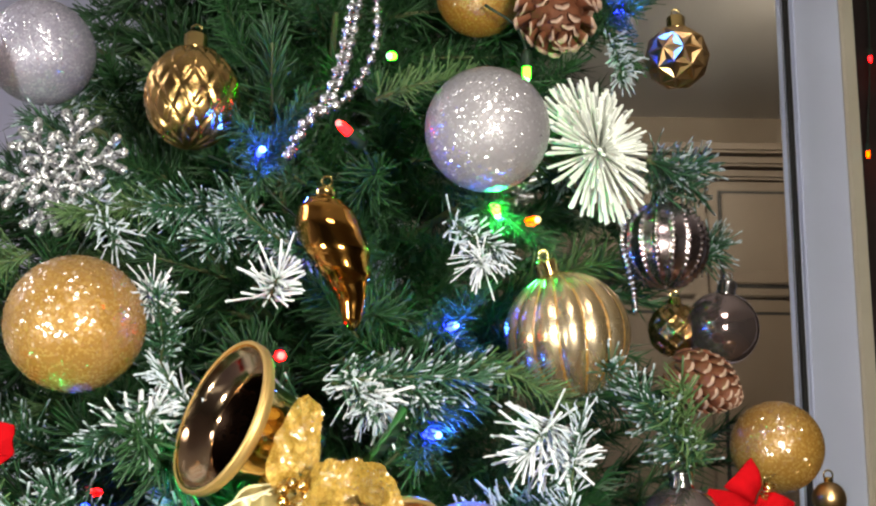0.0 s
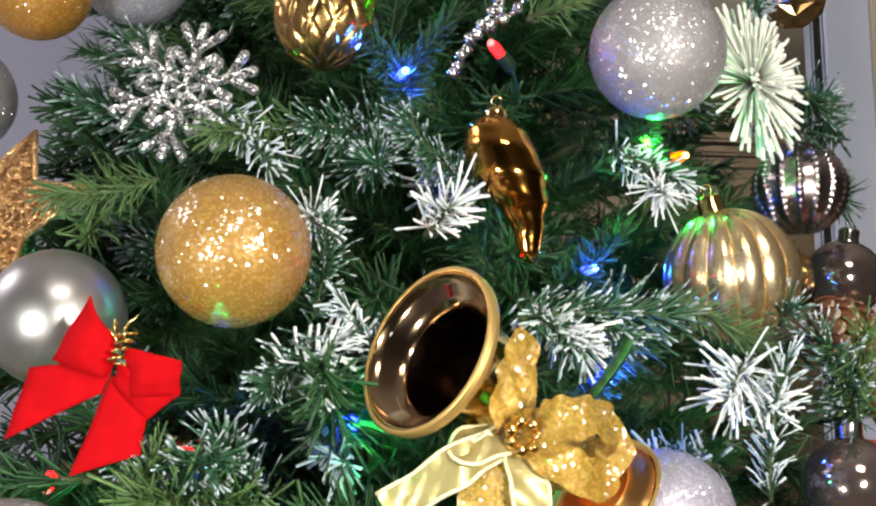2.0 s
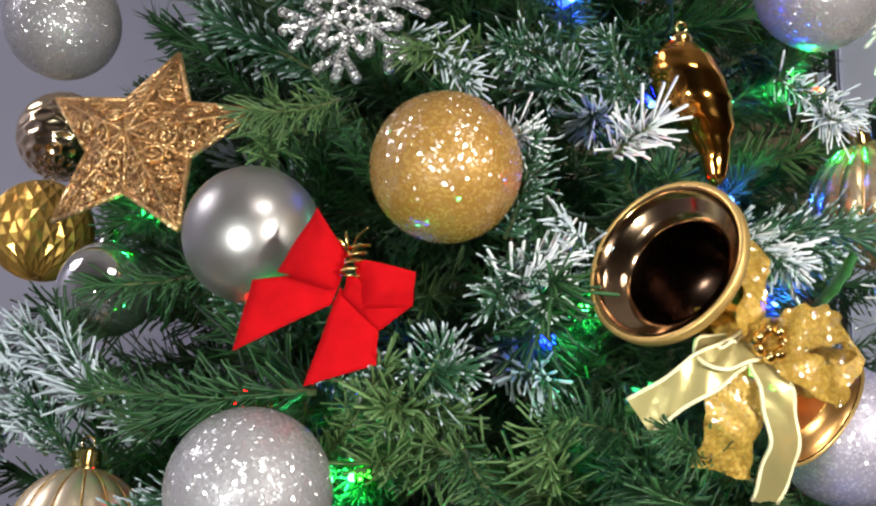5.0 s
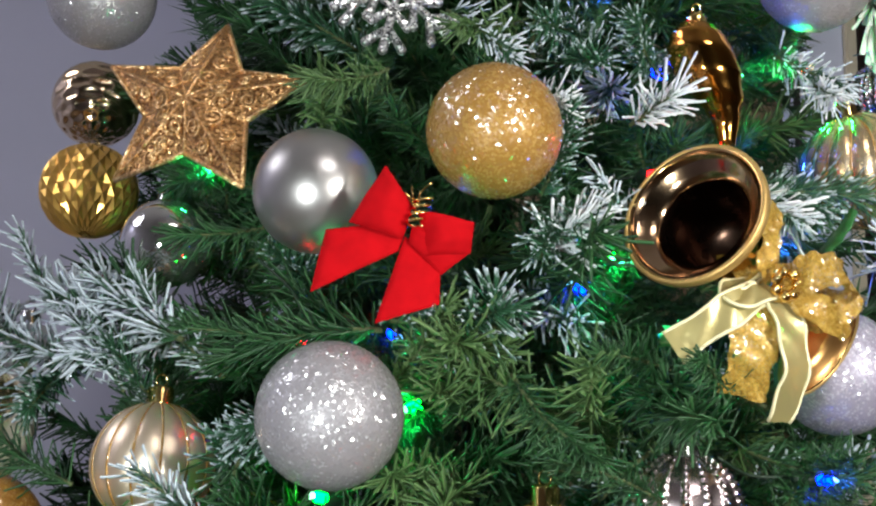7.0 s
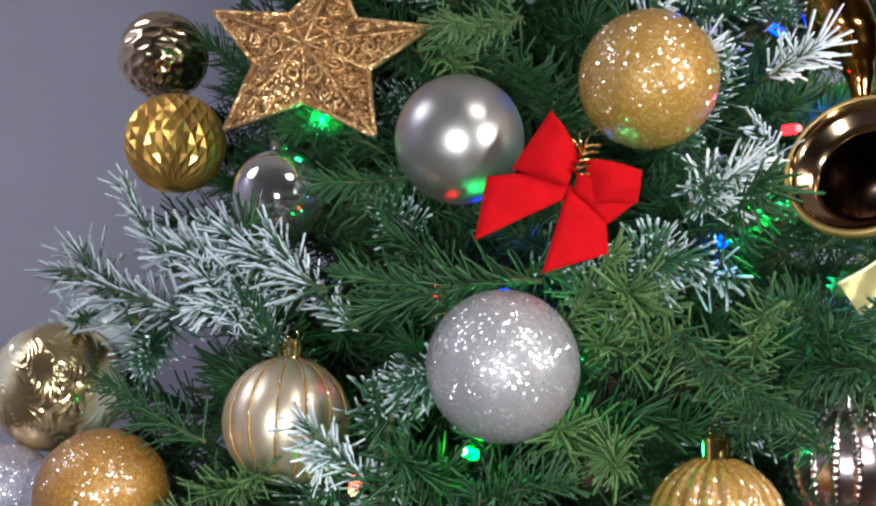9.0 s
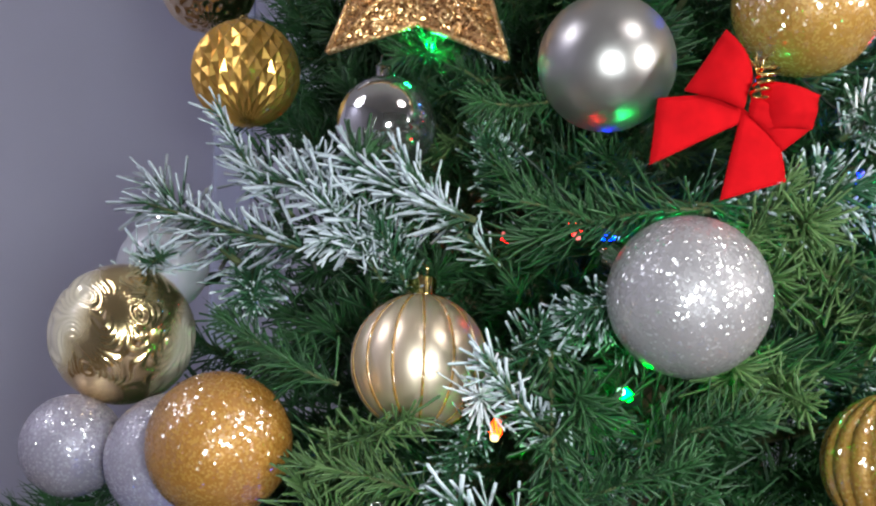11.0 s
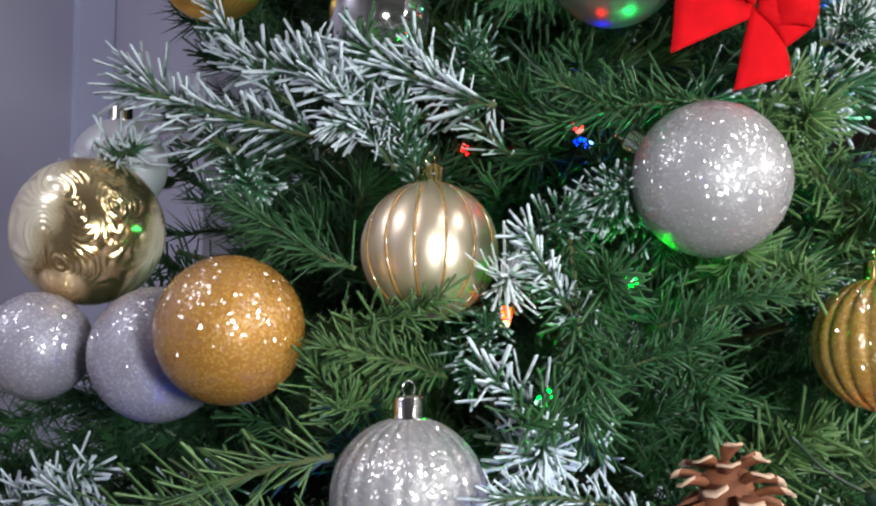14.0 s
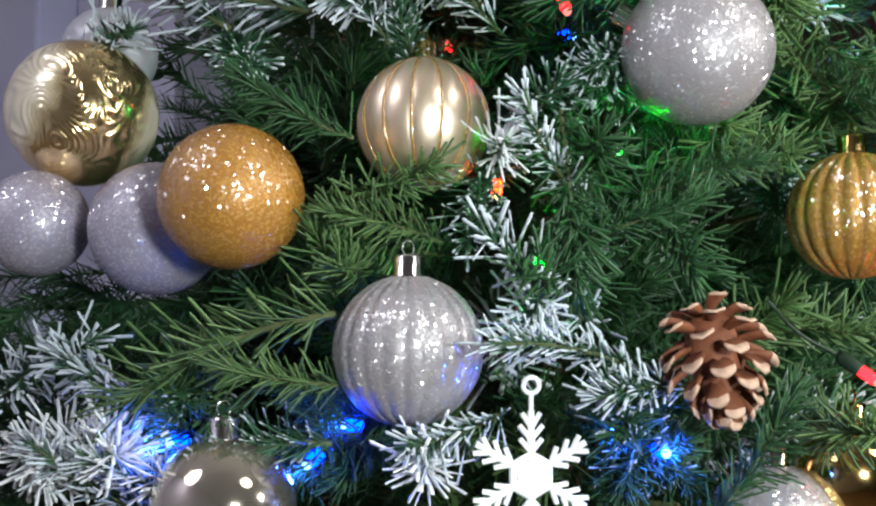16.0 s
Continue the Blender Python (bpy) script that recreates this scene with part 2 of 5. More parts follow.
CONETIP = plain("pale_scale_edge", (0.58, 0.38, 0.28), 0.75, 200.0, 0.35, 0.4)
WIRE = plain("dark_green_cable", (0.012, 0.03, 0.015), 0.5)
WALLPAINT = plain("lavender_grey_paint", (0.58, 0.57, 0.70), 0.75, 3.0, 0.06, 0.15, 250.0)
BEIGE = plain("beige_paint", (0.42, 0.34, 0.26), 0.7, 2.0, 0.1, 0.1, 200.0)
# the dimness of the unseen room is put into this wall colour
DIMTAUPE = plain("dim_room_taupe", (0.11, 0.095, 0.08), 0.75, 2.0, 0.07, 0.1, 200.0)
CABINET = plain("taupe_lacquer", (0.24, 0.18, 0.13), 0.45, 5.0, 0.12)
WHITEFRAME = plain("white_gloss_frame", (0.76, 0.80, 1.0), 0.35, 6.0, 0.06, 0.05, 120.0)
CREAMTRIM = plain("cream_trim", (0.72, 0.64, 0.50), 0.4, 20.0, 0.08)
DARKBACKDROP = plain("dark_backdrop_cloth", (0.030, 0.014, 0.011), 0.9, 30.0, 0.4, 0.4, 300.0)


def glass():
    m, nt, p = mat("window_glass")
    p.inputs["Base Color"].default_value = (0.95, 0.97, 0.96, 1)
    p.inputs["Transmission Weight"].default_value = 1.0
    p.inputs["Roughness"].default_value = 0.0
    p.inputs["IOR"].default_value = 1.45
    return m


GLASS = glass()
# near-black of the rubber seals, and of the painted shadow round cupboard panels
SEALSHADOW = plain("dark_seal_and_shadow", (0.015, 0.013, 0.012), 0.5)
CEILPAINT = plain("ceiling_white", (0.72, 0.70, 0.68), 0.9, 4.0, 0.05, 0.1, 200.0)
FLOORWOOD = plain("oak_floor", (0.24, 0.15, 0.08), 0.45, 8.0, 0.35, 0.1, 60.0)
LAMPGLASS = bulb_mat("lamp_diffuser", (1.0, 0.94, 0.86), 4.0)
LED = {
    "blue": bulb_mat("blue_led", (0.0006, 0.006, 1.0), 110.0),
    "green": bulb_mat("green_led", (0.0006, 1.0, 0.007), 90.0),
    "red": bulb_mat("red_led", (1.0, 0.003, 0.004), 32.0),
    "amber": bulb_mat("amber_led", (1.0, 0.03, 0.0008), 22.0),
    "white": bulb_mat("white_led", (0.85, 0.92, 1.0), 5.0),
    "bright blue": bulb_mat("bright_blue_led", (0.0006, 0.0050, 1.0), 110.0),
    "bright green": bulb_mat("bright_green_led", (0.0035, 1.0, 0.0085), 90.0),
}
GLINT = {
    "blue": bulb_mat("blue_led_tip", (0.25, 0.60, 1.0), 3.0),
    "green": bulb_mat("green_led_tip", (0.45, 1.0, 0.65), 2.0),
    "red": bulb_mat("red_led_tip", (1.0, 0.22, 0.20), 1.6),
    "amber": bulb_mat("amber_led_tip", (1.0, 0.75, 0.35), 2.0),
    "white": bulb_mat("white_led_tip", (0.9, 0.95, 1.0), 2.0),
}


def organza(name, colour, clear, sparkle):
    m, nt, p = mat(name)
    p.inputs["Base Color"].default_value = (*colour, 1)
    p.inputs["Metallic"].default_value = 0.45
    p.inputs["Roughness"].default_value = 0.32
    bump(nt, noise_out(nt, 500.0 if sparkle else 160.0, 3.0), 0.9 if sparkle else 0.3, 0.001, p.inputs["Normal"])
    tr = nt.nodes.new("ShaderNodeBsdfTransparent")
    tr.inputs[0].default_value = (*[0.5 + 0.5 * c for c in colour], 1)
    mix = nt.nodes.new("ShaderNodeMixShader")
    mix.inputs[0].default_value = clear
    nt.links.new(p.outputs[0], mix.inputs[1])
    nt.links.new(tr.outputs[0], mix.inputs[2])
    nt.links.new(mix.outputs[0], nt.nodes["Material Output"].inputs[0])
    return m


def veil(m, share, scale):
    """Turns a material into open gauze: a fine web with holes between the threads."""
    nt = m.node_tree
    out = nt.nodes["Material Output"]
    body = out.inputs[0].links[0].from_socket
    w = nd(nt, "ShaderNodeTexVoronoi", Scale=scale)
    nt.links.new(coords(nt), w.inputs["Vector"])
    lt = nt.nodes.new("ShaderNodeMath")
    lt.operation = "LESS_THAN"
    lt.inputs[1].default_value = share
    nt.links.new(w.outputs["Distance"], lt.inputs[0])
    mix = nt.nodes.new("ShaderNodeMixShader")
    nt.links.new(lt.outputs[0], mix.inputs[0])
    nt.links.new(body, mix.inputs[1])
    nt.links.new(nt.nodes.new("ShaderNodeBsdfTransparent").outputs[0], mix.inputs[2])
    nt.links.new(mix.outputs[0], out.inputs[0])
    return m


ORGANZA = organza("cream_organza", (0.64, 0.54, 0.25), 0.48, False)
ORGEDGE = plain("cream_ribbon_edge", (0.85, 0.76, 0.48), 0.35, 60.0, 0.1)
TINSEL = veil(glitter("gold_glitter_gauze", (0.58, 0.37, 0.07), (1.0, 0.80, 0.42), 700.0, 1.2, 0.6, 3.0), 0.46, 2600.0)


# ---- helpers of this scene ----
def mesh_of(name, verts, faces, material, smooth=True):
    me = bpy.data.meshes.new(name)
    me.from_pydata([tuple(v) for v in verts], [], [tuple(f) for f in faces])
    me.materials.append(material)
    if smooth:
        me.polygons.foreach_set("use_smooth", [True] * len(me.polygons))
    me.update()
    return me


def part(name, data, material, parent, label="", m=None, smooth=True):
    """Links a mesh, a bmesh or (verts, faces) as one part under its thing."""
    if isinstance(data, tuple):
        data = mesh_of(name, data[0], data[1], material, smooth)
    elif isinstance(data, bmesh.types.BMesh):
        bm, data = data, bpy.data.meshes.new(name)
        bmesh.ops.recalc_face_normals(bm, faces=bm.faces)
        bm.to_mesh(data)
        bm.free()
        data.materials.append(material)
        if smooth:
            data.polygons.foreach_set("use_smooth", [True] * len(data.polygons))
    ob = new(name, data)
    ob.parent = parent
    if m is not None:
        ob.matrix_basis = m
    if label:
        ob["label"] = label
    return ob


def thing(name, m, label, category, group="", kind=""):
    ob = new(name)
    ob.empty_display_size = 0.02
    ob.matrix_basis = m
    return tagged(ob, label, category, group, kind)


def lathe(profile, seg=32, wobble=None):
    """Turned shape from (radius, z) pairs; wobble(phi, k) scales the radius."""
    verts, faces = [], []
    for k, (r, z) in enumerate(profile):
        for i in range(seg):
            a = 2 * math.pi * i / seg
            s = wobble(a, k) if wobble else 1.0
            verts.append((r * s * math.cos(a), r * s * math.sin(a), z))
    for k in range(len(profile) - 1):
        for i in range(seg):
            j = (i + 1) % seg
            faces.append((k * seg + i, k * seg + j, (k + 1) * seg + j, (k + 1) * seg + i))
    return verts, faces


def globe(r, seg=48, rings=32, fn=None, tall=1.0):
    """A ball; fn(phi, theta) gives the relief as a share of the radius."""
    verts, faces = [], []
    for k in range(rings + 1):
        th = math.pi * min(max(k / rings, 0.004), 0.996)
        for i in range(seg):
            a = 2 * math.pi * i / seg
            s = r * (1 + (fn(a, th) if fn else 0.0))
            verts.append((s * math.sin(th) * math.cos(a), s * math.sin(th) * math.sin(a), s * tall * math.cos(th)))
    for k in range(rings):
        for i in range(seg):
            j = (i + 1) % seg
            faces.append((k * seg + i, (k + 1) * seg + i, (k + 1) * seg + j, k * seg + j))
    faces.append(tuple(range(seg)))
    faces.append(tuple(rings * seg + i for i in reversed(range(seg))))
    return verts, faces


def tube(points, radius, seg=6, closed=False):
    """A round wire along points; radius is a number or one for each point."""
    pts = [Vector(p) for p in points]
    n = len(pts)
    rad = radius if isinstance(radius, (list, tuple)) else [radius] * n
    verts, faces = [], []
    up = Vector((0.13, 0.27, 0.95))
    for k, p in enumerate(pts):
        a, b = (pts[k - 1], pts[(k + 1) % n]) if closed else (pts[max(k - 1, 0)], pts[min(k + 1, n - 1)])
        t = (b - a).normalized()
        u = t.cross(up)
        u = u.normalized() if u.length > 1e-5 else t.orthogonal().normalized()
        w = t.cross(u)
        for i in range(seg):
            c = 2 * math.pi * i / seg
            verts.append(p + (u * math.cos(c) + w * math.sin(c)) * rad[k])
    for k in range(n if closed else n - 1):
        for i in range(seg):
            j, q = (i + 1) % seg, (k + 1) % n
            faces.append((k * seg + i, k * seg + j, q * seg + j, q * seg + i))
    if not closed:
        faces.append(tuple(reversed(range(seg))))
        faces.append(tuple((n - 1) * seg + i for i in range(seg)))
    return verts, faces


def box(a, b, bevel=0.0):
    bm = bmesh.new()
    bmesh.ops.create_cube(bm, size=1.0)
    for v in bm.verts:
        v.co = Vector([a[i] + (b[i] - a[i]) * (v.co[i] + 0.5) for i in range(3)])
    if bevel:
        bmesh.ops.bevel(bm, geom=bm.edges[:], offset=bevel, segments=2, affect="EDGES")
    return bm


def smooth_path(points, steps=8):
    """Catmull-Rom through the given points."""
    p = [Vector(q) for q in points]
    p = [2 * p[0] - p[1]] + p + [2 * p[-1] - p[-2]]
    out = []
    for k in range(1, len(p) - 2):
        for s in range(steps):
            t = s / steps
            out.append(0.5 * ((2 * p[k]) + (p[k + 1] - p[k - 1]) * t + (2 * p[k - 1] - 5 * p[k] + 4 * p[k + 1] - p[k + 2]) * t * t
                              + (3 * p[k] - p[k - 1] - 3 * p[k + 1] + p[k + 2]) * t ** 3))
    out.append(p[-2])
    return out


def aim(place, direction, spin=0.0):
    """A pose whose z axis points along direction."""
    q = Vector(direction).to_track_quat("Z", "Y")
    return Matrix.Translation(place) @ q.to_matrix().to_4x4() @ pose(0, 0, 0, 0, 0, spin)


# ---- the room ----
def slab(name, a, b, material, label, category, bevel=0.0):
    bm = box(a, b, bevel)
    me = bpy.data.meshes.new(name)
    bm.to_mesh(me)
    bm.free()
    me.materials.append(material)
    return tagged(new(name, me), label, category, kind="structure")


slab("floor", (-2.3, -3, -0.1), (3, 4.2, 0), FLOORWOOD, "brown wooden floor of the room", "floor")
slab("ceiling", (-2.3, -3, 2.45), (3, 4.2, 2.55), CEILPAINT, "plain white painted ceiling", "ceiling")
# unseen south and east walls, dark so the baubles mirror a dim room
slab("wall_south", (-2.3, -3.1, 0), (3, -3, 2.45), DIMTAUPE, "unseen plain taupe wall, darkened for the reflections", "wall")
slab("wall_west", (-2.3, -3, 0), (-2.2, 4.2, 2.45), WALLPAINT, "plain lavender grey painted wall", "wall")
slab("wall_east", (3, -3, 0), (3.1, 4.2, 2.45), DIMTAUPE, "unseen plain taupe wall, darkened for the reflections", "wall")
slab("wall_north", (-2.2, 2.2, 0), (-0.27, 2.32, 2.45), WALLPAINT, "lavender grey painted wall behind the tree", "wall")
slab("trim", (-0.27, 2.17, 0), (-0.20, 2.32, 2.45), WHITEFRAME, "pale lilac upright trim at the wall's end", "trim", 0.004)
slab("wall_return", (-0.20, 1.62, 0), (-0.10, 2.32, 2.45), WALLPAINT, "lavender grey return wall behind the tree", "wall")
# stands behind the glass in place of the wall it reflects
slab("wall_reflected", (-0.10, 3.4, 0), (3, 3.5, 2.45), BEIGE, "beige wall behind the glass, standing in for a reflection", "wall")


def glass_partition():
    """White framed glass; the taupe cupboards built behind stand in for its reflection."""
    win = thing("window_1", pose(0, 1.55, 0), "tall glazed partition in a glossy white frame", "window", kind="structure")
    for name, a, b in (("mullion", (0.536, 0, 0), (0.632, 0.07, 2.45)), ("jamb", (-0.10, 0, 0), (-0.03, 0.07, 2.45)), ("mullion", (1.60, 0, 0), (1.70, 0.07, 2.45))):
        fr = part(name, box(a, b, 0.006), WHITEFRAME, win, smooth=False)
        part("seal", box((a[0] - 0.007, 0.0, 0), (a[0] - 0.001, 0.012, 2.45)), SEALSHADOW, fr, "dark rubber seal", smooth=False)
        part("bead", box((b[0] - 0.022, -0.014, 0), (b[0] - 0.002, -0.001, 2.45), 0.003), CREAMTRIM, fr, "cream edge bead", smooth=False)
        part("bead", box((a[0] + 0.002, -0.008, 0), (a[0] + 0.018, -0.001, 2.45), 0.003), WHITEFRAME, fr, smooth=False)
    pane = part("pane", box((-0.028, 0.030, 0.10), (0.534, 0.036, 2.45)), GLASS, win, "clear glass pane", smooth=False)
    pane.visible_shadow = False
    part("sill", box((-0.03, 0, 0), (0.536, 0.07, 0.10), 0.004), WHITEFRAME, win, smooth=False)


glass_partition()


def curtain():
    """Dark folded cloth, added behind the second pane to make it dark."""
    n, verts, faces = 60, [], []
    for k in range(n + 1):
        x, y = k / n * 0.9, 0.02 * math.sin(k * 0.9)
        verts += [(x, y, 0.05), (x, y, 2.40), (x, y + 0.004, 0.05), (x, y + 0.004, 2.40)]
    for k in range(n):
        a, c = 4 * k, 4 * k + 4
        faces += [(a, c, c + 1, a + 1), (a + 2, a + 3, c + 3, c + 2), (a, a + 2, c + 2, c), (a + 1, c + 1, c + 3, a + 3)]
    ob = thing("curtain", pose(0.66, 1.75, 0), "dark brown folded backdrop added behind the glass", "curtain")
    part("cloth", (verts, faces), DARKBACKDROP, ob)
    part("rail", tube([(-0.03, 0, 2.41), (0.93, 0, 2.41)], 0.012, 8), STEEL, ob)


curtain()


def cupboard():
    """Tall cupboard in place of a reflection: two rows of framed doors, stepped cornice."""
    c = thing("cupboard", pose(0.752, 3.395, 0), "tall taupe panelled cupboard with a stepped cornice, in place of a reflection", "cupboard")
    part("body", box((-0.62, -0.30, 0), (1.6, 0, 2.15), 0.004), CABINET, c, smooth=False)
    for k in range(3):
        part("cornice", box((-0.63 - 0.02 * k, -0.32 - 0.025 * k, 2.152 + 0.034 * k), (1.61 + 0.02 * k, 0, 2.182 + 0.034 * k), 0.008), CABINET, c, smooth=False)
    for i in range(4):
        for z0, z1 in ((0.10, 1.78), (1.80, 2.14)):
            x0 = -0.46 + i * 0.5
            d = part("door", box((x0, -0.318, z0), (x0 + 0.46, -0.301, z1), 0.004), CABINET, c, smooth=False)
            # flat dark sheet round the panel, painted shadow with no real recess
            part("groove", box((x0 + 0.030, -0.3205, z0 + 0.025), (x0 + 0.430, -0.3185, z1 - 0.025)), SEALSHADOW, d, "dark sheet that paints in the panel's shadow line", smooth=False)
            part("panel", box((x0 + 0.040, -0.330, z0 + 0.035), (x0 + 0.420, -0.321, z1 - 0.035), 0.004), CABINET, d, smooth=False)


cupboard()

lamp = thing("ceiling_light", pose(0.12, -0.55, 2.45), "unseen round white ceiling light with a glass diffuser", "ceiling light")
part("rim", lathe([(0.0, 0), (0.25, 0), (0.26, -0.012), (0.26, -0.03), (0.245, -0.035), (0.24, -0.02)], 40), STEEL, lamp)
part("diffuser", lathe([(0.238, -0.02), (0.22, -0.035), (0.15, -0.05), (0.0, -0.055)], 40), LAMPGLASS, lamp)
# second, unseen fitting added over the lamp that fills the wall
copy_thing(lamp, pose(-1.7, 0.9, 2.45))


# ---- the fir tree ----
AX, AY = -0.11, 0.97


def girth(z):
    """The tree's radius where the ornaments hang."""
    return max(0.455 - 0.30 * (z - 1.2), 0.03)


def needles(seed, length, count, needle, spread, width=0.0007, sides=True):
    """One fir twig along +z: verts, faces, and how near each vertex is to its needle's tip."""
    rng = random.Random(seed)
    verts, faces, tips = [], [], []
    bend = (rng.uniform(-0.30, 0.30), rng.uniform(-0.30, 0.30))

    def axis(s):
        return Vector((bend[0] * s * s * length, bend[1] * s * s * length, s * length))
    for k in range(count):
        s = ((k + rng.random()) / count) ** 0.9
        a = k * 2.39996 + rng.uniform(-0.4, 0.4)
        lean = radians(rng.uniform(26, 78)) * (1 - 0.5 * s ** 4)
        base = axis(s)
        d = Vector((math.cos(a) * math.sin(lean), math.sin(a) * math.sin(lean), math.cos(lean)))
        ln = needle * rng.uniform(0.6, 1.25) * (1.0 - 0.2 * s ** 6)
        droop = Vector((rng.uniform(-1, 1), rng.uniform(-1, 1), rng.uniform(-0.4, 1))) * ln * 0.32
        u = d.orthogonal().normalized()
        w = d.cross(u)
        n = len(verts)
        wide = width * rng.uniform(0.8, 1.25)
        rows = ((0.0, 0.85), (0.97, 1.0)) if sides else ((0.0, 1.0),)
        for q, size in rows:
            p = base + d * ln * q + droop * q * q
            for i in range(3):
                c = i * 2.0944
                verts.append(p + (u * math.cos(c) * 1.35 + w * math.sin(c) * 0.8) * wide * size)
                tips.append(q)
        verts.append(base + d * ln + droop)
        tips.append(1.0)
        top = n + 3 * len(rows)
        if sides:
            for i in range(3):
                j = (i + 1) % 3
                faces.append((n + i, n + j, n + 3 + j, n + 3 + i))
        for i in range(3):
            faces.append((top - 3 + i, top - 3 + (i + 1) % 3, top))
    return verts, faces, tips, axis


def twig_mesh(seed, length, count, needle, material, width=0.0007):
    verts, faces, tips, axis = needles(seed, length, count, needle, 1.0, width)
    nf = len(faces)
    sv, sf = tube([axis(k / 5 * 0.98) for k in range(6)], [0.0022, 0.0020, 0.0017, 0.0014, 0.0011, 0.0007], 5)
    n = len(verts)
    verts, tips = list(verts) + list(sv), tips + [0.0] * len(sv)
    faces = faces + [tuple(i + n for i in f) for f in sf]
    me = mesh_of("fir_twig", verts, faces, material)
    me.materials.append(STEM)
    me.polygons.foreach_set("material_index", [0] * nf + [1] * len(sf))
    at = me.attributes.new("tip", "FLOAT", "POINT")
    at.data.foreach_set("value", tips)
    return me


GREEN_TWIGS = [twig_mesh(s, 0.105 + 0.012 * (s % 3), 160, 0.027, FIR, 0.00080) for s in range(5)]
LIGHT_TWIGS = [twig_mesh(20 + s, 0.09 + 0.01 * s, 145, 0.026, FIRLIGHT, 0.00080) for s in range(3)]
FROST_TWIGS = [twig_mesh(40 + s, 0.085 + 0.012 * s, 96, 0.026, FROST, 0.00102) for s in range(4)]
SPRAY_TWIGS = [twig_mesh(80 + s, 0.045, 66, 0.024, SPRAYMAT, 0.00082) for s in range(4)]
HALF_TWIGS = [twig_mesh(60 + s, 0.10, 150, 0.025, HALFFROST, 0.00080) for s in range(3)]
KINDS = {"g": GREEN_TWIGS, "l": LIGHT_TWIGS, "f": FROST_TWIGS, "h": HALF_TWIGS, "s": SPRAY_TWIGS}

tree = thing("christmas_tree", pose(AX, AY, 0), "tall artificial green fir with flocked white tips, densely decorated", "christmas tree")
part("trunk", lathe([(0.028, 0.0), (0.027, 0.6), (0.023, 1.4), (0.016, 2.0), (0.006, 2.38), (0.0, 2.4)], 12), BARK, tree)
KEEP = []          # (place, radius) of what hangs on the tree: no twig may grow into or over it


def twig(tip, direction, kind="g", size=1.0, which=0):
    """A twig whose point is at tip and which grows along direction."""
    d = Vector(direction).normalized()
    meshes = KINDS[kind]
    base = Vector(tip) - d * size * (0.058 if kind == "s" else 0.125)
    m = aim((base.x - AX, base.y - AY, base.z), d, 37.0 * which) @ Matrix.Scale(size, 4)
    ob = part("fir_twig", meshes[which % len(meshes)], None, tree, "", m)
    KEEP.append((Vector(tip) - d * 0.03 * size, 0.006))
    if kind in "fhs":
        ob["label"] = "white flocked fir twig"
    return ob


# ---- baubles ----
def bauble(place, r, material, label, name="bauble", cap=STEEL, fn=None, tilt=(0, 0, 0), seg=48, rings=32, tall=1.0, smooth=True, ball=None, capsize=1.0, keep=True):
    """A hanging ball with its crimped cap and wire loop."""
    ob = thing(name, pose(*place, *tilt), label, "bauble", "baubles on the tree")
    part("ball", ball or globe(r, seg, rings, fn, tall), material, ob, smooth=smooth)
    c, z = 0.0072 * capsize, r * tall - 0.0012
    rim = [(c * 1.08, z - 0.001), (c * 1.08, z + 0.001), (c, z + 0.0016), (c, z + 0.009 * capsize), (c * 0.85, z + 0.0105 * capsize), (0.0005, z + 0.011 * capsize)]
    crimp = part("cap", lathe(rim, 28, lambda a, k: 1 + (0.05 if k < 4 else 0.0) * math.cos(14 * a)), cap, ob, "crimped metal cap")
    ring = [(0.0032 * math.cos(a), 0, z + 0.0135 * capsize + 0.0036 * math.sin(a)) for a in [i * math.pi / 8 for i in range(16)]]
    part("loop", tube(ring, 0.0006, 5, True), cap, crimp)
    if keep:
        KEEP.append((Vector(place), r * 1.02))
    return ob


def ribs(n, deep, twist=0.0, sharp=0.6):
    return lambda a, th: deep * (abs(math.cos(0.5 * n * (a + twist * th))) ** sharp - 1) * min(1.0, 2.2 * math.sin(th))


def lattice(n, deep, edge=False, tall=1.25):
    def fn(a, th):
        u, v = a * n / (2 * math.pi), th * n / (2 * math.pi) * tall
        p, q = (u + v) % 1.0, (u - v) % 1.0
        h = min(p, 1 - p, q, 1 - q) * 2
        h = (1 - min(1.0, h * 2.5)) if edge else h
        return deep * h * min(1.0, 3 * math.sin(th)) ** 1.5
    return fn


def dimples(a, th):
    u, v = a * 12 / (2 * math.pi), th * 12 / math.pi
    v, row = v % 1.0 - 0.5, int(v)
    u = (u + 0.5 * (row % 2)) % 1.0 - 0.5
    return -0.040 * max(0.0, 1 - 4.6 * u * u - 4.6 * v * v) * min(1.0, 2.5 * math.sin(th))


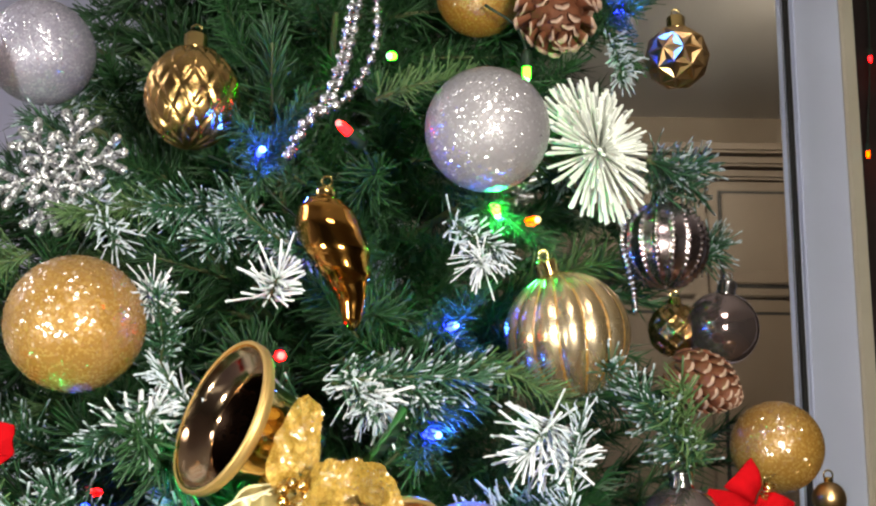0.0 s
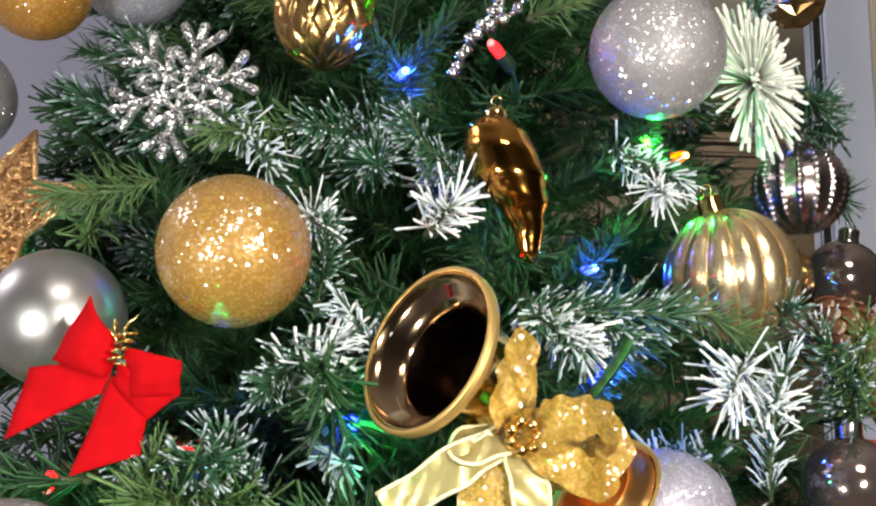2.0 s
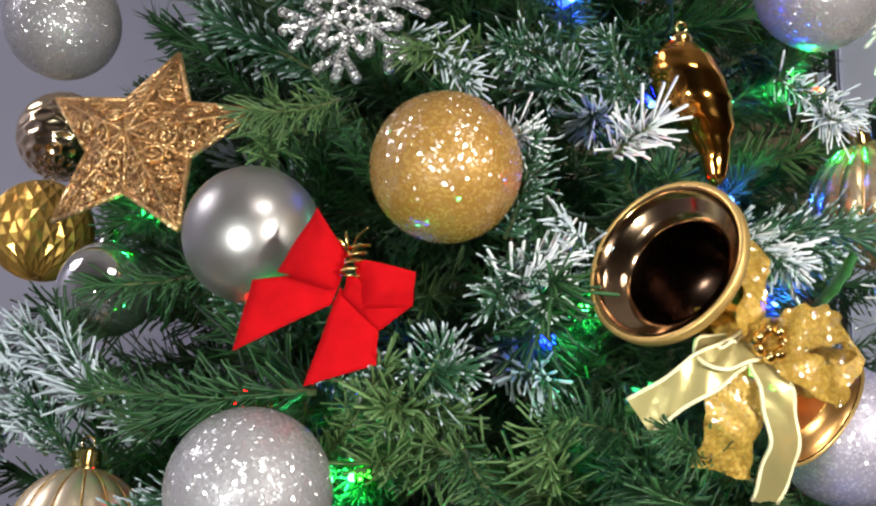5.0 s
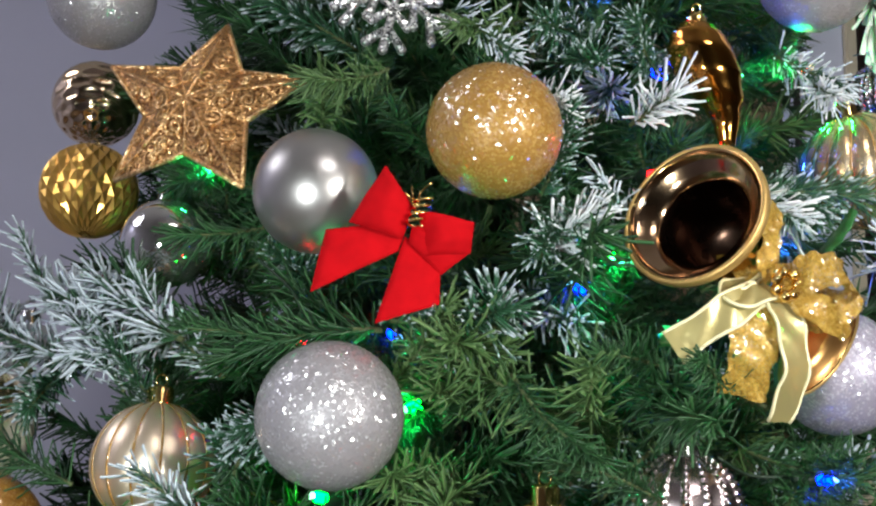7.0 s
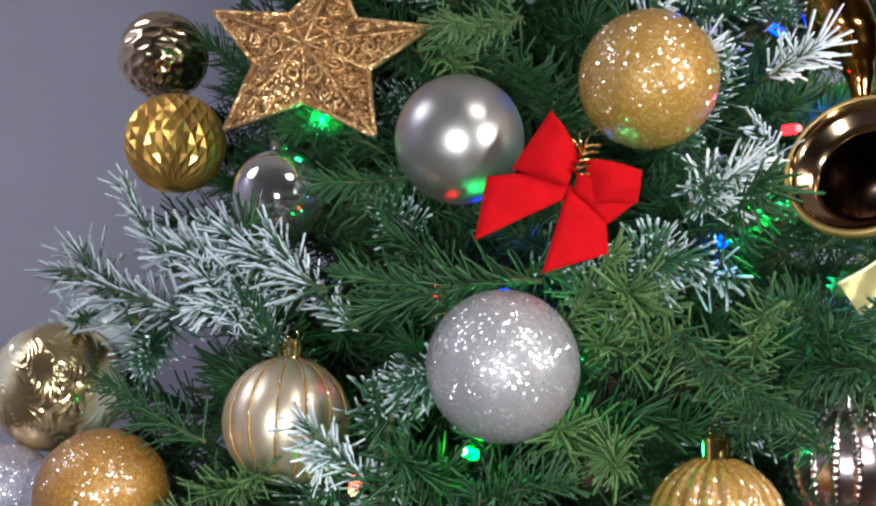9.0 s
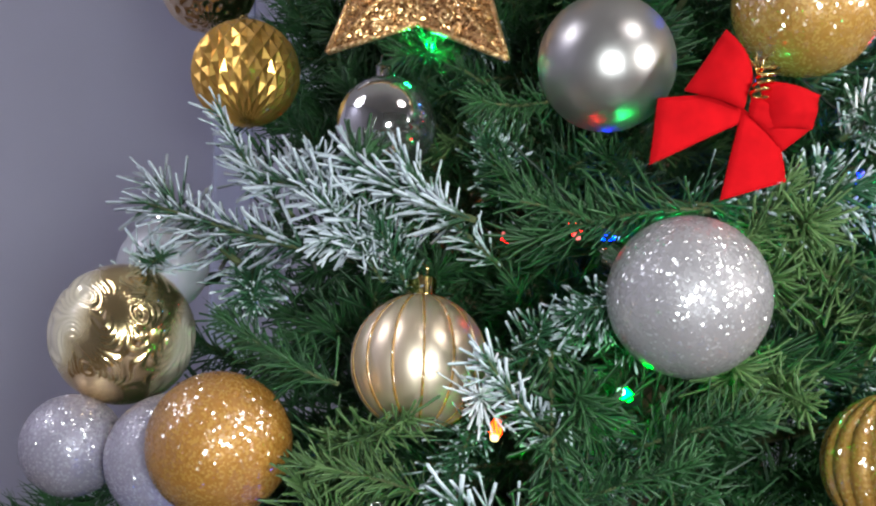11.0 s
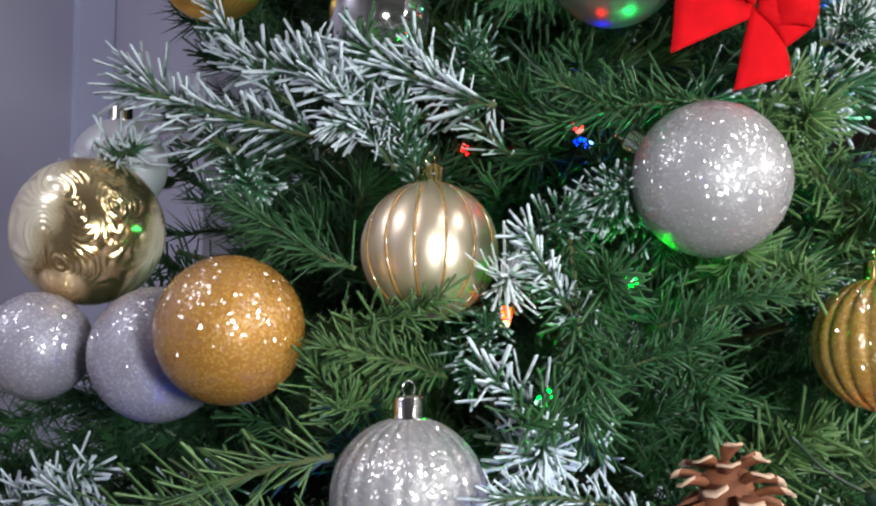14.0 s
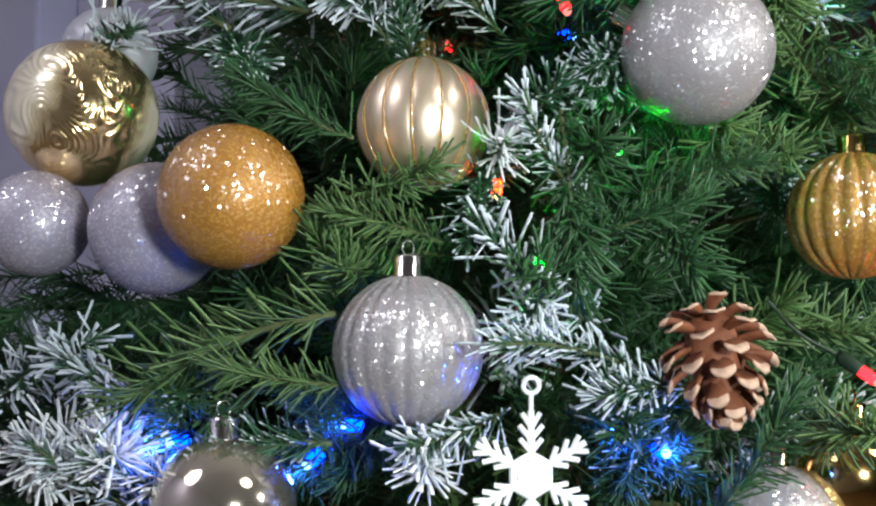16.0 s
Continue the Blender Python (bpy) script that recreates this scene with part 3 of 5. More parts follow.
def swirls(a, th):
    x, y, z = math.sin(th) * math.cos(a), math.sin(th) * math.sin(a), math.cos(th)
    w = noise.noise(Vector((x * 1.6, y * 1.6, z * 1.6))) * 3.4 + z * 1.5
    return 0.016 * math.sin(w * 13.0) * (1.0 if abs(z) < 0.55 else max(0.0, 1 - (abs(z) - 0.55) * 5))


def beads_fn(a, th):
    f = abs(math.cos(8 * a))
    return (0.06 * (f ** 14) * (0.25 + 0.75 * abs(math.sin(22 * th))) - 0.02 * abs(math.sin(8 * a))) * min(1.0, 2.5 * math.sin(th))



def cut_ball(r, n, m, raised, tall=1.0):
    """A ball cut into rows of diamonds, each of four flat facets."""
    def spot(u, j, s):
        th = math.pi * min(max(j / m, 0.02), 0.98)
        a = 2 * math.pi * u / n
        return (s * math.sin(th) * math.cos(a), s * math.sin(th) * math.sin(a), s * tall * math.cos(th))
    verts, faces, known = [], [], {}

    def at(u, j, s):
        key = (round(2 * u) % (2 * n), j, s > r)
        if key not in known:
            known[key] = len(verts)
            verts.append(spot(u, j, s))
        return known[key]
    for j in range(1, m):
        for k in range(n):
            u = k + 0.5 * (j % 2)
            ring = [at(u - 0.5, j, r), at(u, j - 1, r), at(u + 0.5, j, r), at(u, j + 1, r)]
            top = at(u, j, r * (1 + raised * math.sin(math.pi * j / m)))
            faces += [(ring[q], top, ring[(q + 1) % 4]) for q in range(4)]
    faces.append(tuple(at(k + 0.5, 0, r) for k in range(n)))
    faces.append(tuple(at(k + 0.5 * ((m - 1) % 2), m, r) for k in range(n))[::-1])
    return verts, faces


SG = "round bauble coated in silver glitter on a fir twig"
GG = "round bauble coated in gold glitter on a fir twig"
bauble((-0.197, 0.582, 1.374), 0.0375, GOLD_GL, GG, cap=GOLD, tilt=(-68, 0, -12))
bauble((0.029, 0.632, 1.504), 0.0385, SILVER_GL, SG, tilt=(-68, 0, -12))
bauble((-0.292, 0.741, 1.593), 0.0385, LILAC_GL, "large silver glitter bauble beside a snowflake", tilt=(-68, 0, -12))
bauble((-0.338, 0.693, 1.556), 0.033, ORANGE_GL, "gold glitter bauble above a filigree star", cap=GOLD, tilt=(-68, 0, -12))
bauble((-0.161, 0.664, 1.533), 0.0305, BRONZE, "acorn-shaped bronze bauble with a raised diamond lattice", cap=GOLD, fn=lattice(12, -0.045, True, 0.65), seg=160, rings=100, tall=1.13)
slanted = bauble((0.083, 0.678, 1.384), 0.0400, SATINGOLD, "fluted gold bauble with slanted glitter grooves", cap=GOLD, fn=ribs(14, 0.075, 0.2), seg=140, rings=40, tilt=(8, -18, 0))
bauble((0.166, 0.771, 1.462), 0.0315, MAUVE, "mauve metallic bauble with beaded ribs", fn=beads_fn, seg=224, rings=132)
bauble((0.223, 0.836, 1.410), 0.0290, BROWNCHROME, "small mirror-bright smoky bauble", tilt=(6, 8, 0))
bauble((0.243, 0.775, 1.318), 0.0325, GOLD_GL, "gold glitter bauble above a red bow", cap=GOLD, tilt=(-68, 0, -12))
bauble((0.030, 0.800, 1.672), 0.0350, ORANGE_GL, "gold glitter bauble high on the tree", cap=GOLD)
bauble((-0.291, 0.622, 1.344), 0.0355, PEARL, "matte pearl grey bauble behind a red bow", tilt=(-68, 0, -12))
bauble((-0.454, 0.929, 1.468), 0.0355, HAMMERED, "champagne bauble with a hammered relief beside the star", cap=GOLD, fn=dimples, seg=144, rings=84, tilt=(-24, 0, 0), capsize=0.6)
bauble((-0.442, 0.827, 1.376), 0.0345, DIAMONDGOLD, "gold bauble cut into tall sunken diamonds", cap=GOLD, ball=cut_ball(0.0352, 22, 14, -0.07), smooth=False, tilt=(-16, 0, 0), capsize=0.5)
bauble((-0.379, 0.721, 1.325), 0.0285, CHROME, "small mirror-bright silver bauble under a green light", capsize=0.8)
bauble((-0.286, 0.558, 1.220), 0.0368, SILVER_GL, SG, tilt=(-62, 0, 30))
fluted = bauble((-0.377, 0.665, 1.190), 0.0352, SATIN, "satin champagne bauble with glittered flutes", cap=GOLD, fn=ribs(14, 0.026), seg=140, rings=40, tilt=(-4, 4, 10))
bauble((-0.513, 0.827, 1.206), 0.0430, SWIRL, "champagne bauble with embossed golden swirls", fn=swirls, seg=220, rings=140, tilt=(0, 16, 0), capsize=0.9)
bauble((-0.474, 0.688, 1.149), 0.0362, ORANGE_GL, "amber gold glitter bauble in front of two silver ones", cap=GOLD, tilt=(-68, 0, -12))
bauble((-0.489, 0.761, 1.136), 0.0362, LILAC_GL, "silver glitter bauble tucked behind an amber gold one", tilt=(-68, 0, -12))
bauble((-0.540, 0.819, 1.140), 0.0300, LILAC_GL, "smaller silver glitter bauble at the tree's edge", tilt=(-68, 0, -12))
bauble((-0.413, 0.619, 1.075), 0.0355, SILVER_GL, "silver glitter bauble with upright ribs", fn=ribs(22, 0.032), seg=132, rings=40)
bauble((-0.178, 0.552, 1.143), 0.0340, GOLD_GL, "ribbed gold glitter bauble", cap=GOLD, fn=ribs(20, 0.07), seg=120, rings=40)
bauble((-0.490, 0.654, 1.003), 0.0335, PALECHROME, "mirror-bright smoky silver bauble low on the tree")
bauble((-0.213, 0.576, 0.973), 0.0380, SILVER_GL, "silver glitter bauble below a pine cone")
bauble((-0.100, 0.560, 1.172), 0.0290, MAUVE, "rosy metallic bauble with beaded ribs", fn=beads_fn, seg=224, rings=132)
bauble((0.020, 0.610, 1.245), 0.0370, LILAC_GL, "lilac silver glitter bauble behind a bell's ribbon", tilt=(-68, 0, -12))
bauble((0.155, 0.690, 1.262), 0.0290, BROWNCHROME, "small mirror-bright smoky bauble below a pine cone")
bauble((-0.445, 0.863, 1.538), 0.0420, SILVER_GL, "large silver glitter bauble above the star", tilt=(-68, 0, -12))

for ball, r, deep, twist in ((fluted, 0.0352, 0.026, 0.0), (slanted, 0.0400, 0.075, 0.2)):      # glitter laid along the grooves
    fn = ribs(14, deep, twist)
    for k in range(14):
        line = []
        for q in range(3, 30):
            th = math.pi * q / 32
            a = (2 * k + 1) * math.pi / 14 - twist * th
            d = r * (1 + fn(a, th)) + 0.0002
            line.append((d * math.sin(th) * math.cos(a), d * math.sin(th) * math.sin(a), d * math.cos(th)))
        part("glitter_line", tube(line, 0.0008 if ball is fluted else 0.0013, 5), GOLD_GL, ball, "gold glitter line")


def facet_ball(place, r):
    """Ball of sunken triangular facets with bright edges."""
    bm = bmesh.new()
    bmesh.ops.create_icosphere(bm, subdivisions=2, radius=r)
    made = bmesh.ops.poke(bm, faces=bm.faces[:])
    for v in made["verts"]:
        v.co *= 0.92
    return bauble(place, r, FACETCOPPER, "bronze gold bauble with sunken triangular facets", cap=GOLD, ball=bm, smooth=False)


bauble((-0.486, 0.872, 1.252), 0.0300, WHITEPEARL, "pale pearly bauble behind one with golden swirls")
bauble((-0.175, 0.556, 1.004), 0.0300, GOLD, "polished gold bauble low beside a silver one", cap=GOLD)

facet_ball((0.193, 0.830, 1.632), 0.0265)
bauble((0.190, 0.850, 1.410), 0.0200, BRONZE, "small dark bronze bauble with an openwork pattern between baubles", cap=GOLD, fn=lattice(9, 0.10, True, 1.0), seg=120, rings=70, capsize=0.7)
bauble((0.276, 0.768, 1.283), 0.0115, FACETCOPPER, "tiny copper gold bauble beside a red bow", cap=GOLD, seg=32, rings=20, capsize=0.4)


def teardrop():
    n, seg = 40, 40
    verts, faces = [], []

    def along(s, *knots):
        for (s0, v0), (s1, v1) in zip(knots, knots[1:]):
            if s <= s1:
                t = (s - s0) / (s1 - s0)
                return v0 + (v1 - v0) * (0.5 * t + 0.5 * t * t * (3 - 2 * t))
        return knots[-1][1]
    for k in range(n + 1):
        s = (k / n) ** 1.15
        r = along(s, (0, 0.0040), (0.05, 0.0105), (0.13, 0.0158), (0.26, 0.0192), (0.42, 0.0192), (0.56, 0.0155), (0.68, 0.0105), (0.82, 0.0068), (0.95, 0.0048), (1.0, 0.0016))
        r *= 1.08
        cx = along(s, (0, -0.001), (0.22, 0.003), (0.45, 0.0095), (0.62, 0.0165), (0.80, 0.0215), (1.0, 0.0230))
        for i in range(seg):
            a = 2 * math.pi * i / seg
            crease = 0.11 * max(0.0, math.cos(a + 2.2 + 2.0 * s)) ** 6 * math.sin(math.pi * s)
            verts.append((cx + r * (1 - crease) * math.cos(a), 0.9 * r * (1 - crease) * math.sin(a), -0.078 * s))
    for k in range(n):
        for i in range(seg):
            j = (i + 1) % seg
            faces.append((k * seg + i, (k + 1) * seg + i, (k + 1) * seg + j, k * seg + j))
    faces += [tuple(range(seg)), tuple(n * seg + i for i in reversed(range(seg)))]
    ob = thing("teardrop_ornament", pose(-0.066, 0.607, 1.455, 0, 4, 0), "glossy amber gold drop ornament with a curved tail", "ornament")
    part("drop", (verts, faces), COPPERGOLD, ob)
    cap = part("cap", lathe([(0.006, -0.003), (0.0065, 0.001), (0.005, 0.004), (0.0005, 0.005)], 16), GOLD, ob)
    part("loop", tube([(0.003 * math.cos(i * 0.628), 0, 0.008 + 0.003 * math.sin(i * 0.628)) for i in range(10)], 0.0006, 5, True), GOLD, cap)
    KEEP.append((Vector((-0.066, 0.6, 1.435)), 0.026))
    KEEP.append((Vector((-0.05, 0.6, 1.395)), 0.018))


teardrop()


# ---- snowflakes and the white burst ----
def bar(p, q, w0, w1, thick):
    """A flat rounded bar in the xz plane from p to q."""
    p, q = Vector((p[0], 0, p[1])), Vector((q[0], 0, q[1]))
    d = (q - p).normalized()
    s = d.cross(Vector((0, 1, 0)))
    y = Vector((0, thick / 2, 0))
    verts = []
    for c, w in ((p, w0), (q, w1)):
        verts += [c + s * w, c + s * w * 0.55 + y, c - s * w * 0.55 + y, c - s * w, c - s * w * 0.55 - y, c + s * w * 0.55 - y]
    faces = [(i, (i + 1) % 6, 6 + (i + 1) % 6, 6 + i) for i in range(6)] + [tuple(reversed(range(6))), tuple(range(6, 12))]
    return verts, faces


def glitter_snowflake():
    R = 0.0445
    ob = thing("snowflake_ornament", pose(-0.240, 0.660, 1.481, -6, -4, -6), "silver glitter snowflake ornament lying on a fir twig", "ornament")
    for k in range(6):
        a = radians(13 + 60 * k)

        def at(r, off=0.0):
            return (r * R * math.cos(a + off), r * R * math.sin(a + off))
        arm = part("arm", bar(at(0.05), at(0.92), 0.0024, 0.0032, 0.0055), ICE_GL, ob, smooth=False)
        part("knob", globe(0.0034, 10, 7), ICE_GL, arm, "", pose(at(0.93)[0], 0, at(0.93)[1]) @ Matrix.Diagonal((1, 0.8, 1, 1)))
        for s in (-1, 1):
            for r0, r1, off in ((0.30, 0.56, 0.43), (0.58, 0.88, 0.27)):
                p, q = at(r0), at(r1, s * off)
                part("branch", bar(p, q, 0.0020, 0.0032, 0.005), ICE_GL, arm, smooth=False)
                e = (p[0] + (q[0] - p[0]) * 1.10, p[1] + (q[1] - p[1]) * 1.10)
                part("knob", globe(0.0032, 10, 7), ICE_GL, arm, "", pose(e[0], 0, e[1]) @ Matrix.Diagonal((1, 0.8, 1, 1)))
        q = (0.30 * R * math.cos(a + radians(60)), 0.30 * R * math.sin(a + radians(60)))
        part("web", bar(at(0.30), q, 0.0019, 0.0019, 0.0048), ICE_GL, arm, smooth=False)
    KEEP.append((Vector((-0.240, 0.640, 1.487)), 0.036))


glitter_snowflake()


def plain_snowflake():
    R = 0.0285
    ob = thing("snowflake_ornament", pose(-0.381, 0.566, 1.0215, 0, 0, -24), "flat white plastic snowflake ornament with a hanging eye", "ornament")
    for k in range(6):
        a = radians(90 + 60 * k)

        def at(r, off=0.0):
            return (r * R * math.cos(a + off), r * R * math.sin(a + off))
        arm = part("arm", bar(at(0.1), at(1.0), 0.0021, 0.0015, 0.0024), WHITEPLASTIC, ob, smooth=False)
        for r, o in ((0.50, 0.30), (0.70, 0.24), (0.88, 0.15)):
            for s in (-1, 1):
                part("branch", bar(at(r - 0.14), at(r + 0.10, s * o), 0.0014, 0.0012, 0.0021), WHITEPLASTIC, arm, smooth=False)
        part("web", bar(at(0.32), (0.32 * R * math.cos(a + radians(60)), 0.32 * R * math.sin(a + radians(60))), 0.0019, 0.0019, 0.0022), WHITEPLASTIC, arm, smooth=False)
    part("centre", lathe([(0.0001, -0.0013), (0.0066, -0.0013), (0.0072, 0.0), (0.0066, 0.0013), (0.0001, 0.0013)], 6), WHITEPLASTIC, ob, "", pose(0, 0, 0, 90, 0, 0), False)
    part("stalk", bar((0, R), (0, R + 0.008), 0.0011, 0.0011, 0.002), WHITEPLASTIC, ob, smooth=False)
    part("eye", tube([(0.0036 * math.cos(i * 0.449), 0, R + 0.0112 + 0.0036 * math.sin(i * 0.449)) for i in range(14)], 0.0012, 6, True), WHITEPLASTIC, ob)
    KEEP.append((Vector((-0.381, 0.55, 1.0215)), 0.030))


plain_snowflake()


def burst():
    rng = random.Random(7)
    ob = thing("starburst_ornament", aim((0.106, 0.690, 1.509), (0.76, -0.62, 0.20)), "white plastic starburst ornament of many thin rods", "ornament")
    part("core", globe(0.007, 16, 10), SPIKE, ob)
    rod = mesh_of("rod", *tube([(0, 0, 0.004), (0, 0, 0.026), (0, 0, 0.0484), (0, 0, 0.051), (0, 0, 0.052)], [0.0009, 0.0009, 0.0012, 0.0011, 0.0005], 6), SPIKE)
    for k in range(298):
        a = k * 2.39996
        lift = rng.uniform(-0.30, 0.35) if k % 3 else rng.uniform(0.35, 1.6)
        d = Vector((math.cos(a), math.sin(a), lift)).normalized()
        part("rod", rod, None, ob, "", aim((0, 0, 0), d) @ Matrix.Diagonal((1, 1, rng.uniform(0.82, 1.05) * (1 - 0.35 * max(0, lift)), 1)))
    KEEP.append((Vector((0.106, 0.68, 1.509)), 0.045))


burst()


# ---- bows, star, bells ----
def patch(a, b, c, d, bulge, thick=0.0011, n=8):
    """A bent sheet of cloth with four corners, a-b-c-d round it."""
    a, b, c, d, bulge = map(Vector, (a, b, c, d, bulge))
    front, faces = [], []
    for i in range(n + 1):
        for j in range(n + 1):
            u, v = i / n, j / n
            p = a.lerp(b, u).lerp(d.lerp(c, u), v)
            front.append(p + bulge * math.sin(math.pi * min(u * 1.05, 1)) * (0.6 + 0.4 * math.sin(math.pi * v)) + bulge * 0.12 * math.sin(9 * v + 3 * u))
    nor = (b - a).cross(d - a).normalized() * thick
    verts = front + [p + nor for p in front]
    N, w = (n + 1) ** 2, n + 1
    for i in range(n):
        for j in range(n):
            q = (i * w + j, (i + 1) * w + j, (i + 1) * w + j + 1, i * w + j + 1)
            faces += [q, tuple(N + k for k in reversed(q))]
    ring = [(i, 0) for i in range(n)] + [(n, j) for j in range(n)] + [(i, n) for i in range(n, 0, -1)] + [(0, j) for j in range(n, 0, -1)]
    ids = [i * w + j for i, j in ring]
    for k in range(len(ids)):
        p, q = ids[k], ids[(k + 1) % len(ids)]
        faces.append((q, p, N + p, N + q))
    return verts, faces


def red_bow(m, label):
    """Felt bow seen from -y, about 0.09 across, tied with gold wire."""
    ob = thing("bow", m, label, "bow", "red bows on the tree")
    part("tail_left", patch((-0.003, 0.003, -0.003), (-0.0465, 0.004, -0.0065), (-0.0530, -0.002, -0.0400), (-0.0085, 0.002, -0.0185), (0, -0.003, 0)), RED, ob)
    part("tail_right", patch((-0.005, 0.003, -0.010), (0.0135, 0.003, -0.027), (0.0135, -0.002, -0.0460), (-0.0195, -0.003, -0.0560), (0, -0.003, 0)), RED, ob)
    part("loop_left", patch((-0.001, 0, 0.005), (-0.0150, -0.003, 0.0262), (-0.0345, 0.001, -0.0030), (-0.0065, 0, -0.012), (0, -0.008, 0)), RED, ob)
    part("loop_right", patch((0.002, 0, 0.003), (0.0310, -0.003, -0.0040), (0.0292, 0.001, -0.0195), (0.0060, -0.001, -0.0210), (0, -0.008, 0)), RED, ob)
    part("loop_fold", patch((-0.001, 0.001, -0.004), (0.0290, 0.001, -0.0190), (0.0140, 0.002, -0.0305), (-0.003, 0.001, -0.014), (0, -0.004, 0)), RED, ob)
    rng = random.Random(3)
    wire = [(0.0045 * math.cos(k * 0.8) + 0.0006 * k * 0.3, -0.004 + 0.005 * math.sin(k * 0.8), -0.006 + 0.00045 * k) for k in range(34)]
    part("tie", tube(wire, 0.0008, 5), GOLD, ob, "twisted gold wire tie")
    for k in range(5):
        e = (0.012 * rng.uniform(-0.4, 1), -0.006 * rng.random(), 0.008 + 0.014 * rng.random())
        part("wire_end", tube(smooth_path([(0.001, -0.003, 0.003), (e[0] * 0.4, e[1], e[2] * 0.7), e], 4), 0.0006, 4), GOLD, ob)
    return ob


red_bow(pose(-0.244, 0.563, 1.322, 0, 0, -14), "red felt bow tied with gold wire over a grey bauble")
KEEP.append((Vector((-0.262, 0.555, 1.315)), 0.036))
KEEP.append((Vector((-0.245, 0.55, 1.290)), 0.030))
red_bow(pose(0.212, 0.712, 1.288, 0, 10, 10) @ Matrix.Scale(0.75, 4), "red felt bow below a gold glitter bauble")
KEEP.append((Vector((0.205, 0.70, 1.29)), 0.03))


def filigree_star():
    """Hollow glitter star: five ridged points covered in curls of wire."""
    tips = [Vector(p) for p in ((-0.345, 0.735, 1.476), (-0.293, 0.683, 1.427), (-0.332, 0.656, 1.351), (-0.413, 0.725, 1.365), (-0.421, 0.752, 1.448))]
    mid = sum(tips, Vector()) / 5
    nor = Vector((-0.50, -0.85, 0.10)).normalized()
    ob = thing("star_ornament", Matrix.Translation(mid), "copper gold glitter star with filigree curls", "ornament")
    tips = [t - mid for t in tips]
    inner = [(tips[k] + tips[(k + 1) % 5]) * 0.5 * 0.62 for k in range(5)]
    ring = [p for k in range(5) for p in (tips[k], inner[k])]
    front, back = nor * 0.016, -nor * 0.012
    faces = []
    for k in range(10):
        j = (k + 1) % 10
        faces += [(k, j, 10), (j, k, 11)]
    part("body", (ring + [front, back], faces), STARBODY, ob, smooth=False)
    curls, rims = [], []
    for k in range(10):
        a, b = ring[k], ring[(k + 1) % 10]
        rims.append(tube([a, a.lerp(b, 0.5), b], 0.0017, 6))
        rims.append(tube([front, front.lerp(a, 0.5), a], 0.0010, 5))
        flat = (a - front).cross(b - front).normalized()
        flat = flat if flat.dot(nor) > 0 else -flat
        far, near = (a, b) if k % 2 == 0 else (b, a)
        u = (far - front).normalized()
        w = flat.cross(u)
        turn = 1 if k % 2 == 0 else -1
        for s, q, size in ((0.34, 0.55, 0.0078), (0.56, 0.42, 0.0056), (0.76, 0.42, 0.0034)):
            c = front.lerp(far, s).lerp(front.lerp(near, min(1.0, s * 1.6)), q) + flat * 0.0008
            curls.append(tube([c + (u * math.cos(t * 0.45 + k) + w * math.sin(t * 0.45 + k) * turn) * size * (0.16 + 0.84 * t / 24) for t in range(25)], 0.0010, 5))
    for c in rims:
        part("rim", c, STAR_GL, ob)
    for c in curls:
        part("curl", c, STAR_GL, ob)
    KEEP.append((mid + Vector((-0.01, -0.02, 0)), 0.05))
    for t in tips:
        KEEP.append((mid + t * 0.7 + nor * 0.02, 0.02))


filigree_star()


def bell(place, mouth, label, r, material, inside):
    """A bell whose open mouth faces along the given direction."""
    ob = thing("bell", aim(place, mouth), label, "bell", "bells on the tree")
    prof = [(0.0035, -1.45), (0.14, -1.44), (0.42, -1.36), (0.56, -1.15), (0.60, -0.85), (0.66, -0.50), (0.78, -0.22), (0.97, -0.03), (1.00, 0.0), (0.995, 0.03), (0.97, 0.035), (0.94, 0.01)]
    part("shell", lathe([(a * r, z * r) for a, z in prof], 48), material, ob)
    prof = [(0.94, 0.01), (0.91, -0.06), (0.87, -0.10), (0.76, -0.17), (0.66, -0.24), (0.64, -0.30), (0.60, -0.52), (0.56, -0.85), (0.50, -1.15), (0.36, -1.30), (0.0, -1.36)]
    part("rim", tube([(r * math.cos(k * math.pi / 24), r * math.sin(k * math.pi / 24), 0.01 * r) for k in range(48)], 0.0014, 8, True), CHAMP, ob)
    part("lip", lathe([(1.0 * r, 0.030 * r), (1.035 * r, 0.0), (1.025 * r, -0.10 * r), (0.93 * r, -0.17 * r), (0.80 * r, -0.22 * r)], 48), CHAMP, ob, "satin pale gold lip")
    # the gold bell's insides darken inward, which paints in its mouth's shade
    part("inner_rim", lathe([(a * r, z * r) for a, z in prof[:6]], 48), BELLINNER if inside is SHADEDGOLD else inside, ob)
    part("lining", lathe([(a * r, z * r) for a, z in prof[5:]], 48), inside, ob, "glossy lining, painted with shade in the gold bell")
    KEEP.append((Vector(place), r * 0.95))
    return ob


# near-black: the shade deep in the mouth is put into this colour
SHADEDGOLD = metal("shaded_bell_lining", (0.085, 0.048, 0.034), 0.24)
